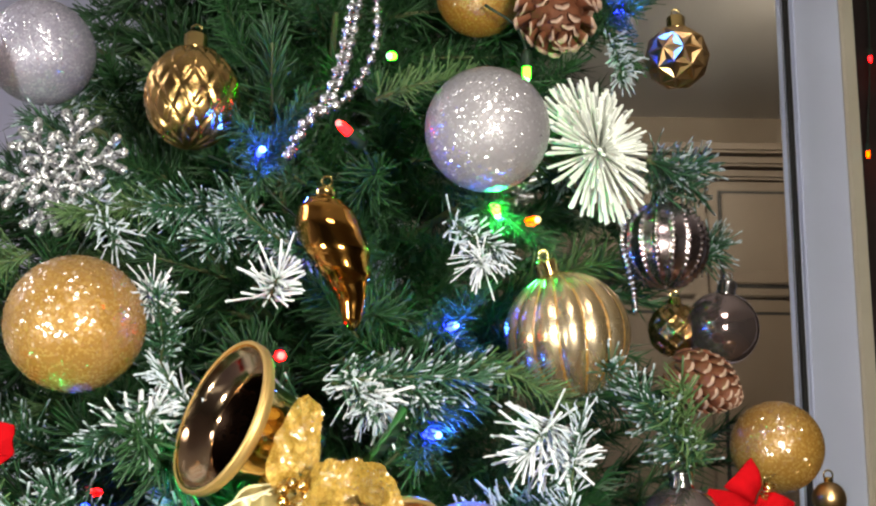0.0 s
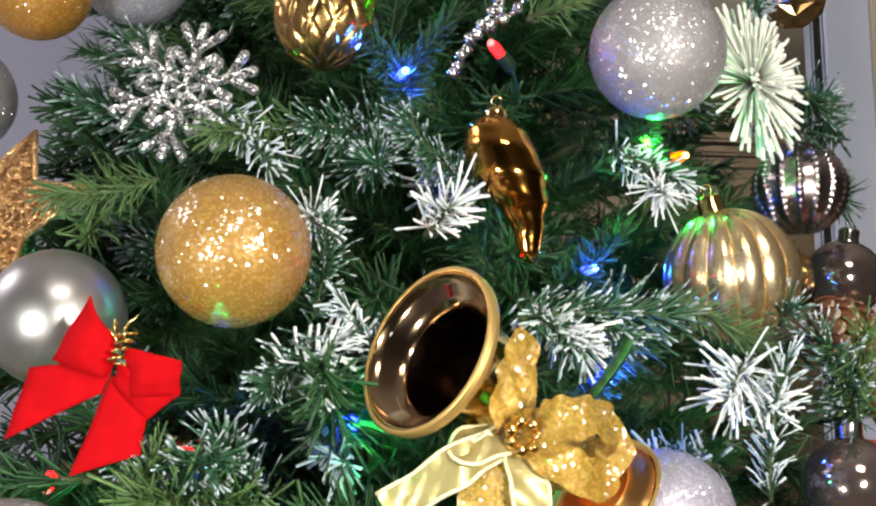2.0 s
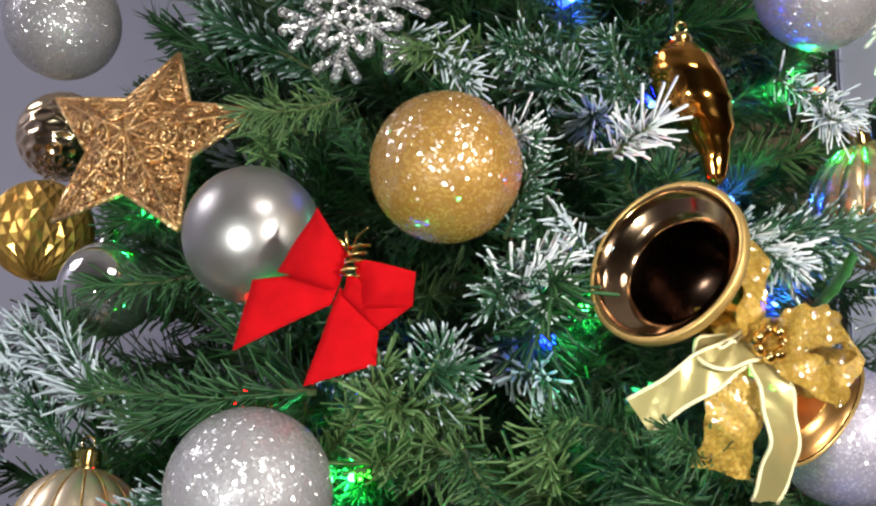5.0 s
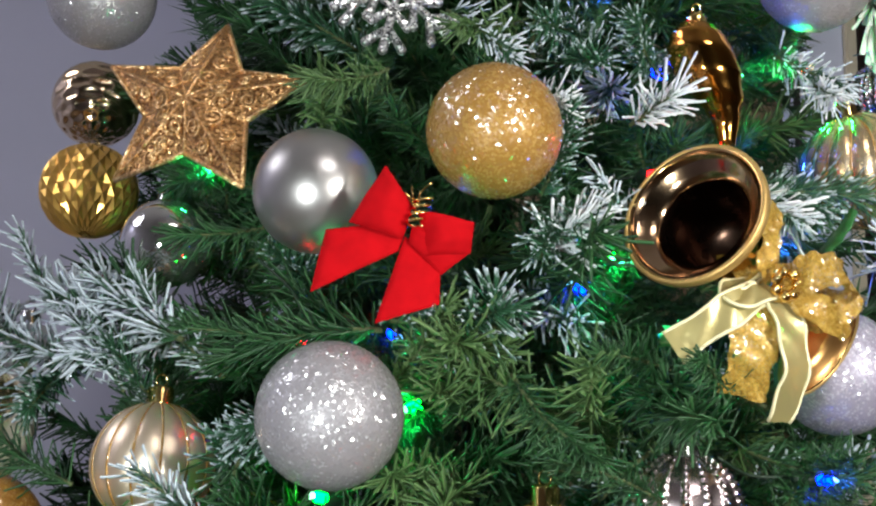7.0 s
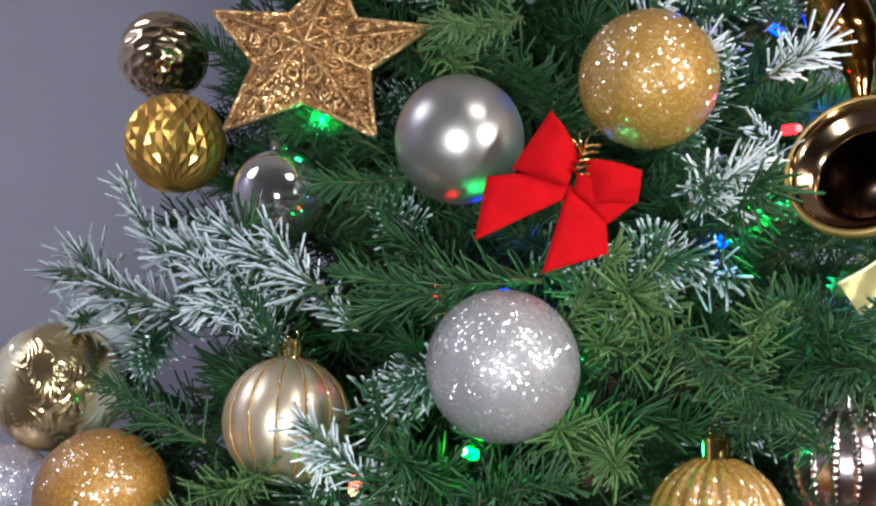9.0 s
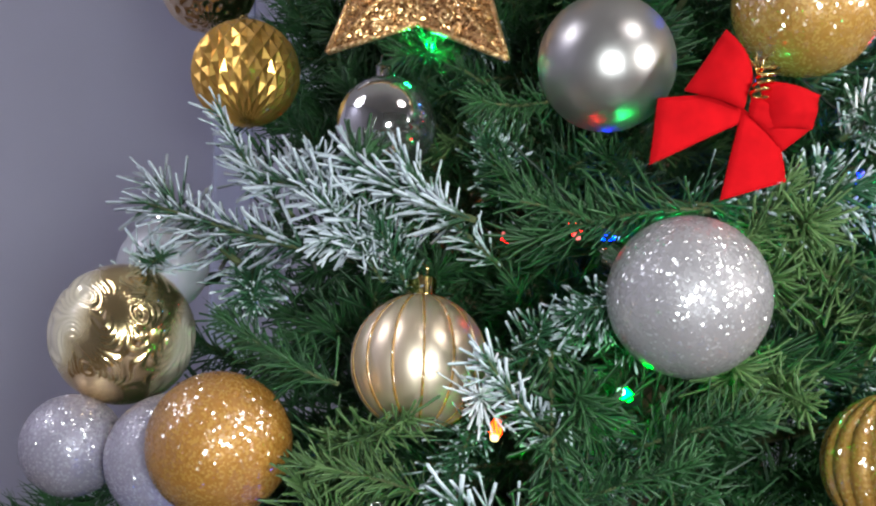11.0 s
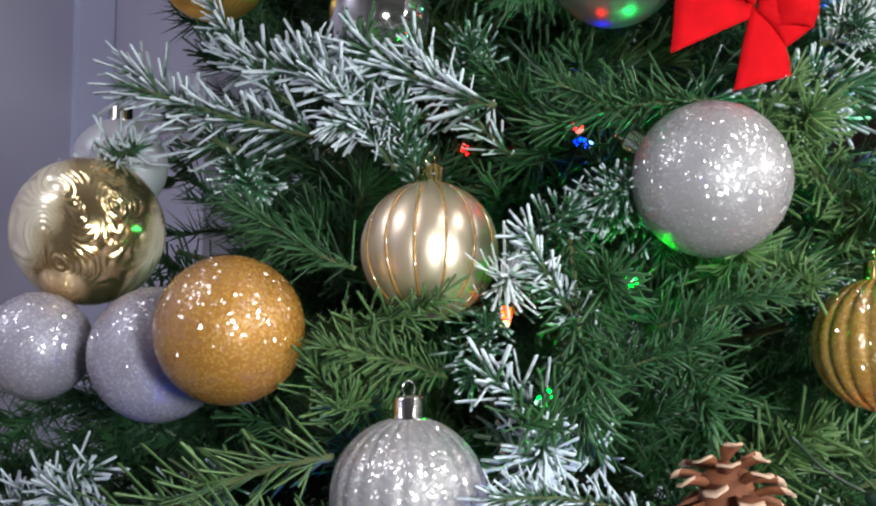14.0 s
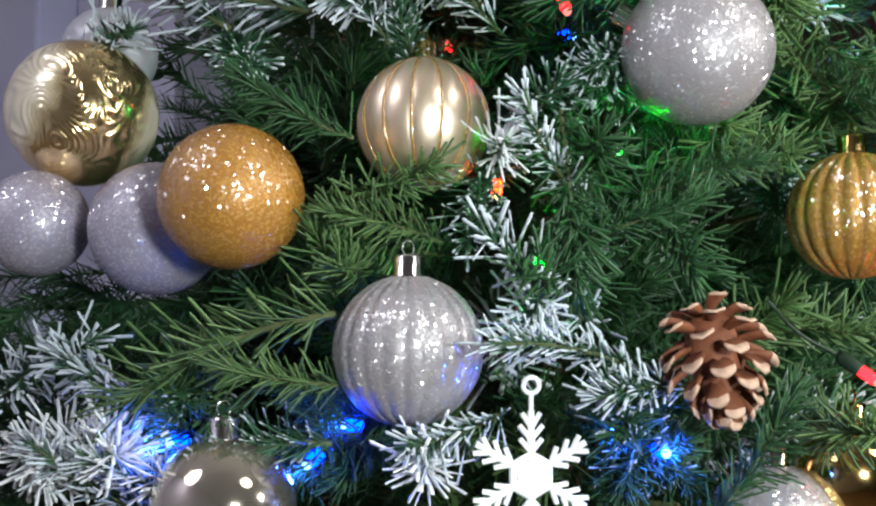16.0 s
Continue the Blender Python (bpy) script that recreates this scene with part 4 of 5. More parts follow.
bell((-0.105, 0.530, 1.323), (-0.73, -0.57, 0.31), "polished gold bell with its dark mouth open", 0.0385, BELLGOLD, SHADEDGOLD)
bell((-0.020, 0.560, 1.258), (0.45, -0.72, -0.50), "coppery gold bell half hidden by ribbon", 0.030, COPPERGOLD, metal("copper_lining", (0.86, 0.47, 0.17), 0.32))


def ribbon(name, points, width, material, parent, lift, label=""):
    """A strip of ribbon along points, lying square to lift."""
    path = smooth_path(points, 8)
    verts, faces, rims = [], [], []
    n = len(path)
    lift = Vector(lift).normalized()
    edge = ([], [])
    for k, p in enumerate(path):
        t = (path[min(k + 1, n - 1)] - path[max(k - 1, 0)]).normalized()
        s = t.cross(lift).normalized()
        up = s.cross(t)
        for q in range(5):
            x = q / 4 - 0.5
            wave = 0.0010 * math.sin(k * 0.9 + q * 1.7)
            if material is TINSEL:
                wave = 0.0030 * noise.noise(p * 95.0 + s * x * 3.0) + 0.0018 * math.sin(k * 1.3 + q * 2.1)
            verts.append(p + s * x * width * (1 + 0.25 * noise.noise(p * 60.0)) + up * wave)
        edge[0].append(verts[-5])
        edge[1].append(verts[-1])
    for k in range(n - 1):
        for q in range(4):
            faces.append((k * 5 + q, k * 5 + q + 1, k * 5 + q + 6, k * 5 + q + 5))
    m = len(verts)
    shift = lift * 0.0004
    verts = verts + [v + shift for v in verts]
    faces = faces + [tuple(m + i for i in reversed(f)) for f in faces]
    strip = part(name, (verts, faces), material, parent, label)
    if material is ORGANZA:
        for e in edge:
            part("ribbon_edge", tube(e, 0.0010, 5), ORGEDGE, strip)
    return strip


H = Vector((-0.067, 0.526, 1.286))
rb = thing("ribbon_bow", Matrix.Translation(H), "gold organza and glitter gauze bow between two bells", "bow")
ribbon("tail", [(0, 0, 0), (-0.018, -0.010, -0.008), (-0.034, -0.010, -0.018), (-0.054, -0.004, -0.032)], 0.016, ORGANZA, rb, (0.25, -0.9, 0.35), "cream organza tail")
ribbon("tail", [(0, -0.002, 0), (0.004, -0.012, -0.018), (0.008, -0.010, -0.044), (0.004, 0.002, -0.068)], 0.014, ORGANZA, rb, (0.2, -1, 0), "cream organza tail")
ribbon("tail", [(0, 0, 0), (-0.010, -0.006, -0.016), (-0.013, -0.006, -0.036), (-0.016, 0.002, -0.056)], 0.024, TINSEL, rb, (-0.1, -1, 0.1), "gold glitter gauze tail")
ribbon("loop", [(0, 0, 0), (-0.006, -0.010, 0.012), (0.000, -0.004, 0.030), (0.005, 0.004, 0.040), (0.004, 0.006, 0.010)], 0.014, TINSEL, rb, (0.4, -1, 0), "gold glitter gauze loop")
ribbon("loop", [(0, -0.004, 0), (0.014, -0.018, 0.006), (0.032, -0.014, 0.008), (0.042, 0.002, -0.002), (0.026, 0.004, -0.014), (0.004, -0.002, -0.008)], 0.024, TINSEL, rb, (0.1, -0.8, 0.5), "gold glitter gauze loop")
ribbon("loop", [(0.004, 0, 0), (0.016, -0.012, -0.010), (0.034, -0.006, -0.018), (0.036, 0.008, -0.008), (0.010, 0.006, 0)], 0.018, TINSEL, rb, (0.3, -0.9, 0.2), "gold glitter gauze loop")
ribbon("loop", [(0, -0.002, 0), (-0.010, -0.012, -0.004), (-0.022, -0.010, -0.007), (-0.018, 0.002, -0.001), (-0.004, 0.004, 0.000)], 0.013, ORGANZA, rb, (0.0, -0.75, 0.6), "cream organza loop")
ribbon("loop", [(0.0, 0.008, 0.002), (-0.008, 0.010, 0.010), (-0.014, 0.016, 0.012), (-0.006, 0.016, 0.002)], 0.016, TINSEL, rb, (0.3, -0.9, 0.3), "yellow gauze loop")


def leaf_mesh():
    """A holly leaf with spiny edges and a folded midrib, along +z."""
    verts, faces, n = [], [], 12
    for k in range(n + 1):
        s = k / n
        w = 0.0085 * math.sin(math.pi * min(1, s * 0.96 + 0.02)) * (1.0 + 0.35 * (1 if k % 3 == 0 else -0.4))
        for x, lift in ((-1, 0.004), (0, 0.0), (1, 0.004)):
            for th in (0.0, -0.0008):
                verts.append((x * w, -lift * abs(x) + th + 0.006 * s * s, 0.036 * s))
    for k in range(n):
        a, c = 6 * k, 6 * k + 6
        for q in (0, 2):
            faces += [(a + q, a + q + 2, c + q + 2, c + q), (a + q + 1, c + q + 1, c + q + 3, a + q + 3)]
        faces += [(a, c, c + 1, a + 1), (a + 4, a + 5, c + 5, c + 4)]
    return mesh_of("leaf", verts, faces, LEAF)


LEAFMESH = leaf_mesh()
for place, way, spin in (((0.000, 0.012, 0.010), (0.12, -0.25, 0.9), 20), ((-0.030, 0.016, -0.012), (-0.7, -0.3, -0.5), -30), ((-0.010, 0.018, -0.030), (-0.3, -0.3, -0.9), 60), ((0.030, 0.014, 0.016), (0.6, -0.3, 0.6), 10)):
    part("leaf", LEAFMESH, None, rb, "green plastic holly leaf", aim(place, way, spin))
for k in range(7):
    part("bead", globe(0.0030, 10, 8), GOLD, rb, "", pose(0.006 * math.cos(k * 0.9) + 0.002, -0.014 - 0.001 * (k % 2), 0.006 * math.sin(k * 0.9)))
KEEP.append((H + Vector((0, -0.01, -0.005)), 0.035))
KEEP.append((H + Vector((-0.04, -0.01, -0.02)), 0.025))
KEEP.append((H + Vector((0.0, -0.01, -0.045)), 0.025))
KEEP.append((H + Vector((0.025, -0.01, 0.0)), 0.025))


# ---- pine cones ----
def cone_scale_mesh(edge):
    w, ln = 0.0058, 0.016
    verts, faces = [], []
    rows = ((0.0, 0.35, 0.0), (0.45, 0.8, 0.0012), (0.8, 1.0, 0.0034), (0.93, 0.86, 0.0050), (1.0, 0.58, 0.0060))
    for s, q, up in rows:
        for x in (-1, 0, 1):
            verts.append((x * w * q, ln * s, up - 0.0012 * abs(x) + 0.0010))
    for s, q, up in rows:
        for x in (-1, 0, 1):
            verts.append((x * w * q * 0.96, ln * s * 0.98, up - 0.0012 * abs(x) - 0.0008))
    for k in range(4):
        for i in range(2):
            a = k * 3 + i
            faces += [(a, a + 1, a + 4, a + 3), (a + 18, a + 19, a + 16, a + 15)]
        faces += [(k * 3, k * 3 + 3, k * 3 + 18, k * 3 + 15), (k * 3 + 2, k * 3 + 17, k * 3 + 20, k * 3 + 5)]
    faces += [(12, 13, 28, 27), (13, 14, 29, 28)]
    me = mesh_of("scale", verts, faces, CONE)
    me.materials.append(CONETIP)
    for f in me.polygons:
        f.material_index = 1 if all(verts[i][1] > ln * edge for i in f.vertices) else 0
    return me


SCALE, PALESCALE = cone_scale_mesh(0.9), cone_scale_mesh(0.78)


def pine_cone(m, label, length=0.062, fat=0.020, count=62, size=1.0, shut=False):
    ob = thing("pine_cone", m, label, "pine cone", "pine cones on the tree")
    part("core", lathe([(0.001, -length / 2), (fat * 0.5, -length * 0.36), (fat * 0.62, 0), (fat * 0.42, length * 0.34), (0.001, length * 0.47)], 14), CONE, ob)
    for k in range(count):
        s = (k + 0.5) / count
        r = fat * 0.55 * math.sin(math.pi * min(0.97, 0.12 + s * 0.86))
        a = k * 137.5
        tilt = -35 + 100 * s + 14 * math.sin(k * 5.1)
        if shut:
            tilt, r = 34 + 34 * s, fat * 0.78 * math.sin(math.pi * min(0.97, 0.2 + s * 0.78)) ** 0.8
        part("scale", SCALE if shut else PALESCALE, None, ob, "", pose(0, 0, length * (s - 0.5) * 0.92) @ pose(0, 0, 0, 0, 0, a) @ pose(0, r, 0, tilt, 0, 0) @ Matrix.Scale(size * (0.62 + 0.36 * math.sin(math.pi * (0.15 + 0.75 * s))), 4))
    KEEP.append((m.translation.copy(), length * 0.48))
    return ob


pine_cone(aim((0.186, 0.764, 1.364), (0.75, -0.40, -0.45)), "closed brown pine cone with pale edged scales between baubles", 0.048, 0.019, 64, 0.95, True)
pine_cone(aim((-0.310, 0.524, 1.073), (-0.12, -0.42, -0.88)), "open brown pine cone with pale edged scales", 0.047, 0.021, 48, 0.98)
pine_cone(aim((0.085, 0.740, 1.630), (0.1, -0.5, -0.8)), "brown pine cone high beside a gold bauble", 0.060, 0.032, 60)



# ---- bead garland ----
def garland():
    ob = thing("bead_garland", pose(-0.07, 0.61, 1.51), "strings of silver beads hanging in a loop", "garland")
    o = Vector((-0.07, 0.61, 1.51))
    strands = [[(-0.089, 0.606, 1.478), (-0.080, 0.604, 1.498), (-0.069, 0.606, 1.512), (-0.062, 0.612, 1.535), (-0.058, 0.622, 1.565), (-0.054, 0.64, 1.61)],
               [(-0.087, 0.608, 1.482), (-0.076, 0.606, 1.500), (-0.066, 0.608, 1.510), (-0.058, 0.614, 1.536), (-0.054, 0.624, 1.566), (-0.050, 0.642, 1.61)],
               [(-0.071, 0.608, 1.505), (-0.058, 0.606, 1.512), (-0.048, 0.612, 1.528), (-0.040, 0.622, 1.556), (-0.042, 0.64, 1.60)]]
    bead = mesh_of("bead", *globe(0.0027, 10, 8), STEEL)
    for s in strands:
        path = [p - o for p in smooth_path(s, 6)]
        part("thread", tube(path, 0.0004, 4), STEEL, ob)
        run, count = 0.0, 0
        for a, b in zip(path, path[1:]):
            d = (b - a).length
            while run < d:
                count += 1
                part("bead", bead, None, ob, "", Matrix.Translation(a.lerp(b, run / d)) @ Matrix.Scale(1.2 if count % 2 else 0.55, 4))
                run += 0.0052
            run -= d


garland()


def short_strand():
    """A short string of small glass beads caught beside a ribbed bauble."""
    o = Vector((0.132, 0.742, 1.45))
    ob = thing("bead_garland", Matrix.Translation(o), "short string of clear silver beads beside a mauve bauble", "garland")
    bead = mesh_of("bead", *globe(0.0024, 10, 8), STEEL)
    path = smooth_path([(0.003, 0.0, 0.030), (-0.003, -0.003, 0.012), (0.000, -0.003, -0.006), (0.005, 0.0, -0.026), (0.007, 0.004, -0.040)], 5)
    part("thread", tube(path, 0.0004, 4), STEEL, ob)
    for p in path:
        part("bead", bead, None, ob, "", Matrix.Translation(p))


short_strand()


# ---- string lights ----
BULB = lathe([(0.0004, -0.0115), (0.0020, -0.0108), (0.0031, -0.0065), (0.0029, 0.0), (0.0030, 0.001)], 12)
SOCKET = lathe([(0.0038, -0.001), (0.0042, 0.001), (0.0042, 0.010), (0.0030, 0.013), (0.0008, 0.014)], 12)
BULBS = {k: mesh_of("bulb", *BULB, m) for k, m in LED.items()}
TIPS = {k: mesh_of("tip", *globe(0.0024, 10, 8), m) for k, m in GLINT.items()}
SOCKETMESH = mesh_of("socket", *SOCKET, WIRE)
string = thing("string_lights", pose(AX, AY, 1.3), "string of small coloured lights wound through the fir", "string lights")


def bulb_light(colour, place):
    d = bpy.data.lights.new("bulb_light", "POINT")
    d.color = (0.02, 0.12, 1.0) if "blue" in colour else (0.02, 1.0, 0.22)
    d.energy, d.shadow_soft_size = (0.15, 0.004) if "blue" in colour else (0.26, 0.004)
    new("bulb_light", d).location = place


def led(colour, x, y, z, seed=0):
    rng = random.Random(int(x * 9973 + z * 7919) + seed)
    out = Vector((x - AX, y - AY, 0)).normalized()
    d = (out * -1 + Vector((rng.uniform(-1, 1), rng.uniform(-1, 1), rng.uniform(-0.3, 1)))).normalized()
    deep = 0.018 if "bright" in colour else 0.016
    m = aim((x - AX - out.x * deep, y - AY - out.y * deep, z - 1.3), d)
    s = part("socket", SOCKETMESH, None, string, "", m)
    bulb = part("bulb", BULBS[colour], None, s, colour.split()[-1] + " glowing bulb")
    part("tip", TIPS[colour.split()[-1]], None, string, "", m @ pose(0, 0, -0.0100))
    if "bright" in colour:
        bulb_light(colour, Vector((AX, AY, 1.3)) + m @ Vector((0, 0, -0.017)))
        side = out.cross(Vector((0, 0, 1)))
        for k in range(4):
            a = k * 1.571 + rng.uniform(0, 1)
            off = side * math.cos(a) + Vector((0, 0, 1)) * math.sin(a)
            twig(Vector((x, y, z)) + off * 0.027 + out * 0.004, out * 0.7 + off * 0.7, "g", 0.62, k + int(abs(x) * 1000))
    lead = [m @ Vector((0, 0, 0.013)), m @ Vector((0.01, 0.0, 0.035)), m @ Vector((0.03, 0.01, 0.05))]
    part("cable", tube(smooth_path(lead, 4), 0.0011, 5), WIRE, string)


for args in (("bright blue", -0.116, 0.650, 1.497), ("red", -0.055, 0.640, 1.508), ("green", 0.073, 0.735, 1.590), ("bright green", 0.045, 0.680, 1.475), ("bright blue", 0.15, 0.78, 1.655),
             ("red", -0.090, 0.605, 1.362), ("bright green", -0.363, 0.715, 1.376), ("bright green", -0.233, 0.619, 1.225), ("bright green", -0.121, 0.598, 1.316), ("blue", -0.136, 0.600, 1.292),
             ("bright blue", -0.006, 0.570, 1.185), ("blue", -0.069, 0.650, 1.442), ("amber", 0.071, 0.705, 1.466), ("red", -0.303, 0.638, 1.265)):
    led(*args)
for args in (("white", -0.473, 0.888, 1.245), ("red", -0.265, 0.825, 1.277), ("green", -0.175, 0.950, 1.280), ("blue", -0.240, 0.72, 1.270),
             ("green", -0.344, 0.605, 1.118), ("green", -0.290, 0.605, 1.174), ("bright blue", -0.432, 0.640, 1.036),
             ("bright blue", -0.324, 0.565, 1.036), ("bright blue", -0.312, 0.552, 1.027), ("bright blue", -0.455, 0.640, 1.025), ("bright blue", -0.505, 0.690, 1.030), ("red", -0.191, 0.525, 1.062), ("amber", -0.348, 0.640, 1.160), ("bright blue", 0.000, 0.640, 1.320), ("bright blue", 0.015, 0.725, 1.395), ("green", -0.030, 0.715, 1.590)):
    led(*args)


# bulbs on an added cable give the two lights in the dark pane
far = thing("string_lights", pose(0.71, 1.70, 2.3), "two coloured bulbs on a dark cable before a dark backdrop", "string lights")
part("cable", tube(smooth_path([(0.02, 0.03, 0.10), (0.012, 0, -0.15), (0.010, 0, -0.30), (-0.004, 0, -0.47)], 6), 0.0015, 5), WIRE, far)
for colour, x, z in (("red", 0.010, -0.312), ("amber", -0.004, -0.478)):
    s = part("socket", SOCKETMESH, None, far, "", pose(x, 0, z))
    part("bulb", BULBS[colour], None, s, colour + " glowing bulb")


# ---- twigs that stand out ----
twig((-0.143, 0.572, 1.400), (0.22, -0.67, 0.71), "h", 0.60, 0)
twig((-0.171, 0.581, 1.421), (0.58, -0.64, -0.50), "f", 0.60, 1)
twig((-0.135, 0.582, 1.434), (-0.76, -0.64, 0.11), "h", 0.60, 2)
twig((0.042, 0.587, 1.360), (0.99, 0.03, 0.16), "h", 0.80, 3)
twig((0.092, 0.605, 1.343), (0.97, -0.12, -0.22), "l", 0.60, 4)
twig((-0.032, 0.549, 1.307), (0.26, -0.68, -0.69), "f", 0.60, 5)
twig((0.003, 0.563, 1.327), (0.68, -0.61, -0.40), "h", 0.60, 6)
twig((0.062, 0.582, 1.320), (-0.22, -0.47, 0.86), "f", 0.60, 7)
twig((0.037, 0.600, 1.405), (0.40, -0.66, -0.63), "f", 0.60, 8)
twig((0.145, 0.732, 1.572), (0.22, -0.64, -0.74), "f", 0.60, 9)
twig((0.218, 0.826, 1.542), (0.59, 0.72, 0.38), "h", 0.95, 10)
twig((0.185, 0.785, 1.521), (0.43, 0.89, 0.17), "h", 0.85, 17)
twig((0.247, 0.841, 1.485), (0.59, 0.72, 0.36), "h", 0.76, 11)
twig((-0.221, 0.591, 1.419), (-0.71, -0.50, -0.49), "l", 0.60, 12)
twig((0.025, 0.646, 1.563), (0.89, -0.17, 0.42), "l", 0.60, 13)
twig((-0.157, 0.553, 1.333), (-0.77, -0.53, 0.36), "f", 0.60, 14)
twig((-0.357, 0.606, 1.267), (-0.97, 0.23, 0.03), "g", 0.82, 15)
twig((-0.187, 0.547, 1.298), (-0.49, -0.71, -0.51), "h", 0.60, 16)
twig((-0.347, 0.604, 1.281), (-0.89, -0.01, 0.46), "g", 0.60, 17)
twig((-0.466, 0.740, 1.323), (-0.58, 0.62, 0.53), "f", 0.95, 18)
twig((-0.430, 0.702, 1.290), (-0.65, 0.71, 0.29), "f", 0.85, 25)
twig((-0.399, 0.644, 1.284), (-0.80, -0.05, 0.60), "f", 0.60, 19)
twig((-0.445, 0.670, 1.234), (-0.93, 0.01, -0.36), "f", 0.60, 20)
twig((-0.307, 0.617, 1.386), (-0.79, -0.34, -0.51), "l", 0.60, 21)
twig((-0.343, 0.575, 1.209), (-0.91, -0.32, -0.26), "h", 0.60, 22)
twig((-0.165, 0.533, 1.263), (-0.87, -0.41, 0.28), "g", 0.60, 23)
twig((-0.123, 0.520, 1.236), (-0.88, -0.45, 0.14), "g", 0.60, 24)
twig((-0.180, 0.520, 1.217), (-0.80, -0.28, 0.53), "g", 0.60, 25)
twig((-0.180, 0.512, 1.191), (0.15, -0.73, -0.67), "g", 0.60, 26)
twig((-0.478, 0.757, 1.315), (-0.62, 0.49, 0.61), "f", 0.60, 27)
twig((-0.513, 0.820, 1.300), (-0.46, 0.75, 0.48), "f", 0.95, 28)
twig((-0.486, 0.775, 1.272), (-0.53, 0.81, 0.23), "f", 0.85, 35)
twig((-0.432, 0.682, 1.295), (-0.49, 0.18, 0.86), "f", 0.60, 29)
twig((-0.482, 0.698, 1.200), (-0.82, 0.50, 0.28), "g", 0.60, 30)
twig((-0.451, 0.641, 1.154), (-0.93, 0.02, 0.37), "l", 0.60, 31)
twig((-0.220, 0.543, 1.266), (0.53, -0.66, 0.53), "l", 0.60, 32)
twig((-0.264, 0.529, 1.178), (0.38, -0.85, 0.37), "g", 0.60, 33)
twig((-0.409, 0.650, 1.271), (-0.50, -0.39, 0.77), "h", 0.60, 34)
twig((-0.383, 0.596, 1.190), (-0.80, -0.04, 0.59), "f", 0.60, 35)
twig((-0.371, 0.629, 1.304), (-0.91, -0.21, -0.35), "g", 0.60, 36)
twig((-0.321, 0.546, 1.156), (0.25, -0.78, 0.57), "g", 0.60, 37)
twig((-0.534, 0.712, 1.081), (-0.79, 0.61, -0.09), "l", 0.95, 38)
twig((-0.508, 0.664, 1.062), (-0.89, 0.46, 0.04), "l", 0.60, 39)
twig((-0.565, 0.764, 1.068), (-0.76, 0.60, 0.25), "f", 0.60, 40)
twig((-0.547, 0.710, 1.039), (-0.72, 0.41, 0.56), "f", 0.60, 41)
twig((-0.567, 0.737, 1.024), (-0.78, 0.47, 0.42), "f", 0.60, 42)
twig((-0.397, 0.573, 1.097), (-0.89, 0.22, 0.39), "f", 0.60, 43)
twig((-0.380, 0.551, 1.072), (-0.97, 0.14, 0.19), "f", 0.60, 44)
twig((-0.444, 0.579, 1.021), (-0.92, -0.19, -0.35), "f", 0.60, 45)
twig((-0.274, 0.494, 1.054), (0.44, -0.51, 0.73), "g", 0.60, 46)
twig((-0.514, 0.662, 1.042), (-0.88, 0.46, 0.12), "h", 0.60, 47)
twig((-0.081, 0.581, 1.412), (0.38, -0.86, 0.35), "s", 0.92, 60)
twig((0.024, 0.602, 1.410), (-0.05, -0.87, -0.49), "s", 0.70, 61)
twig((0.071, 0.588, 1.307), (0.10, -0.99, -0.13), "s", 1.00, 62)
twig((0.043, 0.577, 1.310), (-0.48, -0.81, -0.32), "s", 0.90, 63)
twig((-0.028, 0.560, 1.323), (0.31, -0.78, -0.54), "s", 0.90, 64)
twig((-0.158, 0.575, 1.391), (0.10, -0.98, -0.14), "s", 0.70, 65)
twig((-0.174, 0.591, 1.432), (-0.61, -0.72, -0.34), "h", 0.70, 66)
twig((-0.141, 0.555, 1.330), (0.53, -0.73, 0.43), "s", 0.90, 67)
twig((-0.150, 0.590, 1.441), (-0.21, -0.98, -0.05), "h", 0.80, 68)
twig((-0.160, 0.556, 1.322), (-0.70, -0.70, -0.15), "h", 0.90, 69)
twig((-0.225, 0.546, 1.248), (-0.37, -0.91, 0.18), "l", 0.90, 70)
twig((-0.179, 0.527, 1.215), (-0.49, -0.86, 0.12), "l", 1.00, 71)
twig((-0.242, 0.533, 1.189), (-0.22, -0.97, 0.10), "l", 0.90, 72)
twig((-0.130, 0.529, 1.243), (-0.23, -0.95, 0.20), "g", 1.00, 73)
twig((-0.149, 0.542, 1.283), (-0.06, -0.99, -0.09), "g", 1.00, 74)
twig((-0.293, 0.618, 1.393), (-0.11, -0.87, -0.47), "l", 0.80, 75)
twig((-0.206, 0.554, 1.292), (-0.22, -0.87, 0.44), "h", 0.80, 76)
twig((-0.145, 0.520, 1.210), (-0.56, -0.81, -0.19), "g", 0.90, 77)
twig((-0.331, 0.578, 1.213), (-0.03, -0.92, 0.40), "h", 0.80, 78)
twig((-0.340, 0.580, 1.207), (-0.81, -0.57, -0.09), "h", 0.90, 79)
twig((-0.417, 0.612, 1.144), (-0.01, -1.00, -0.03), "l", 0.80, 80)
twig((-0.439, 0.633, 1.143), (-0.37, -0.67, 0.64), "l", 0.90, 81)
twig((-0.250, 0.535, 1.189), (-0.48, -0.87, 0.12), "l", 0.80, 82)
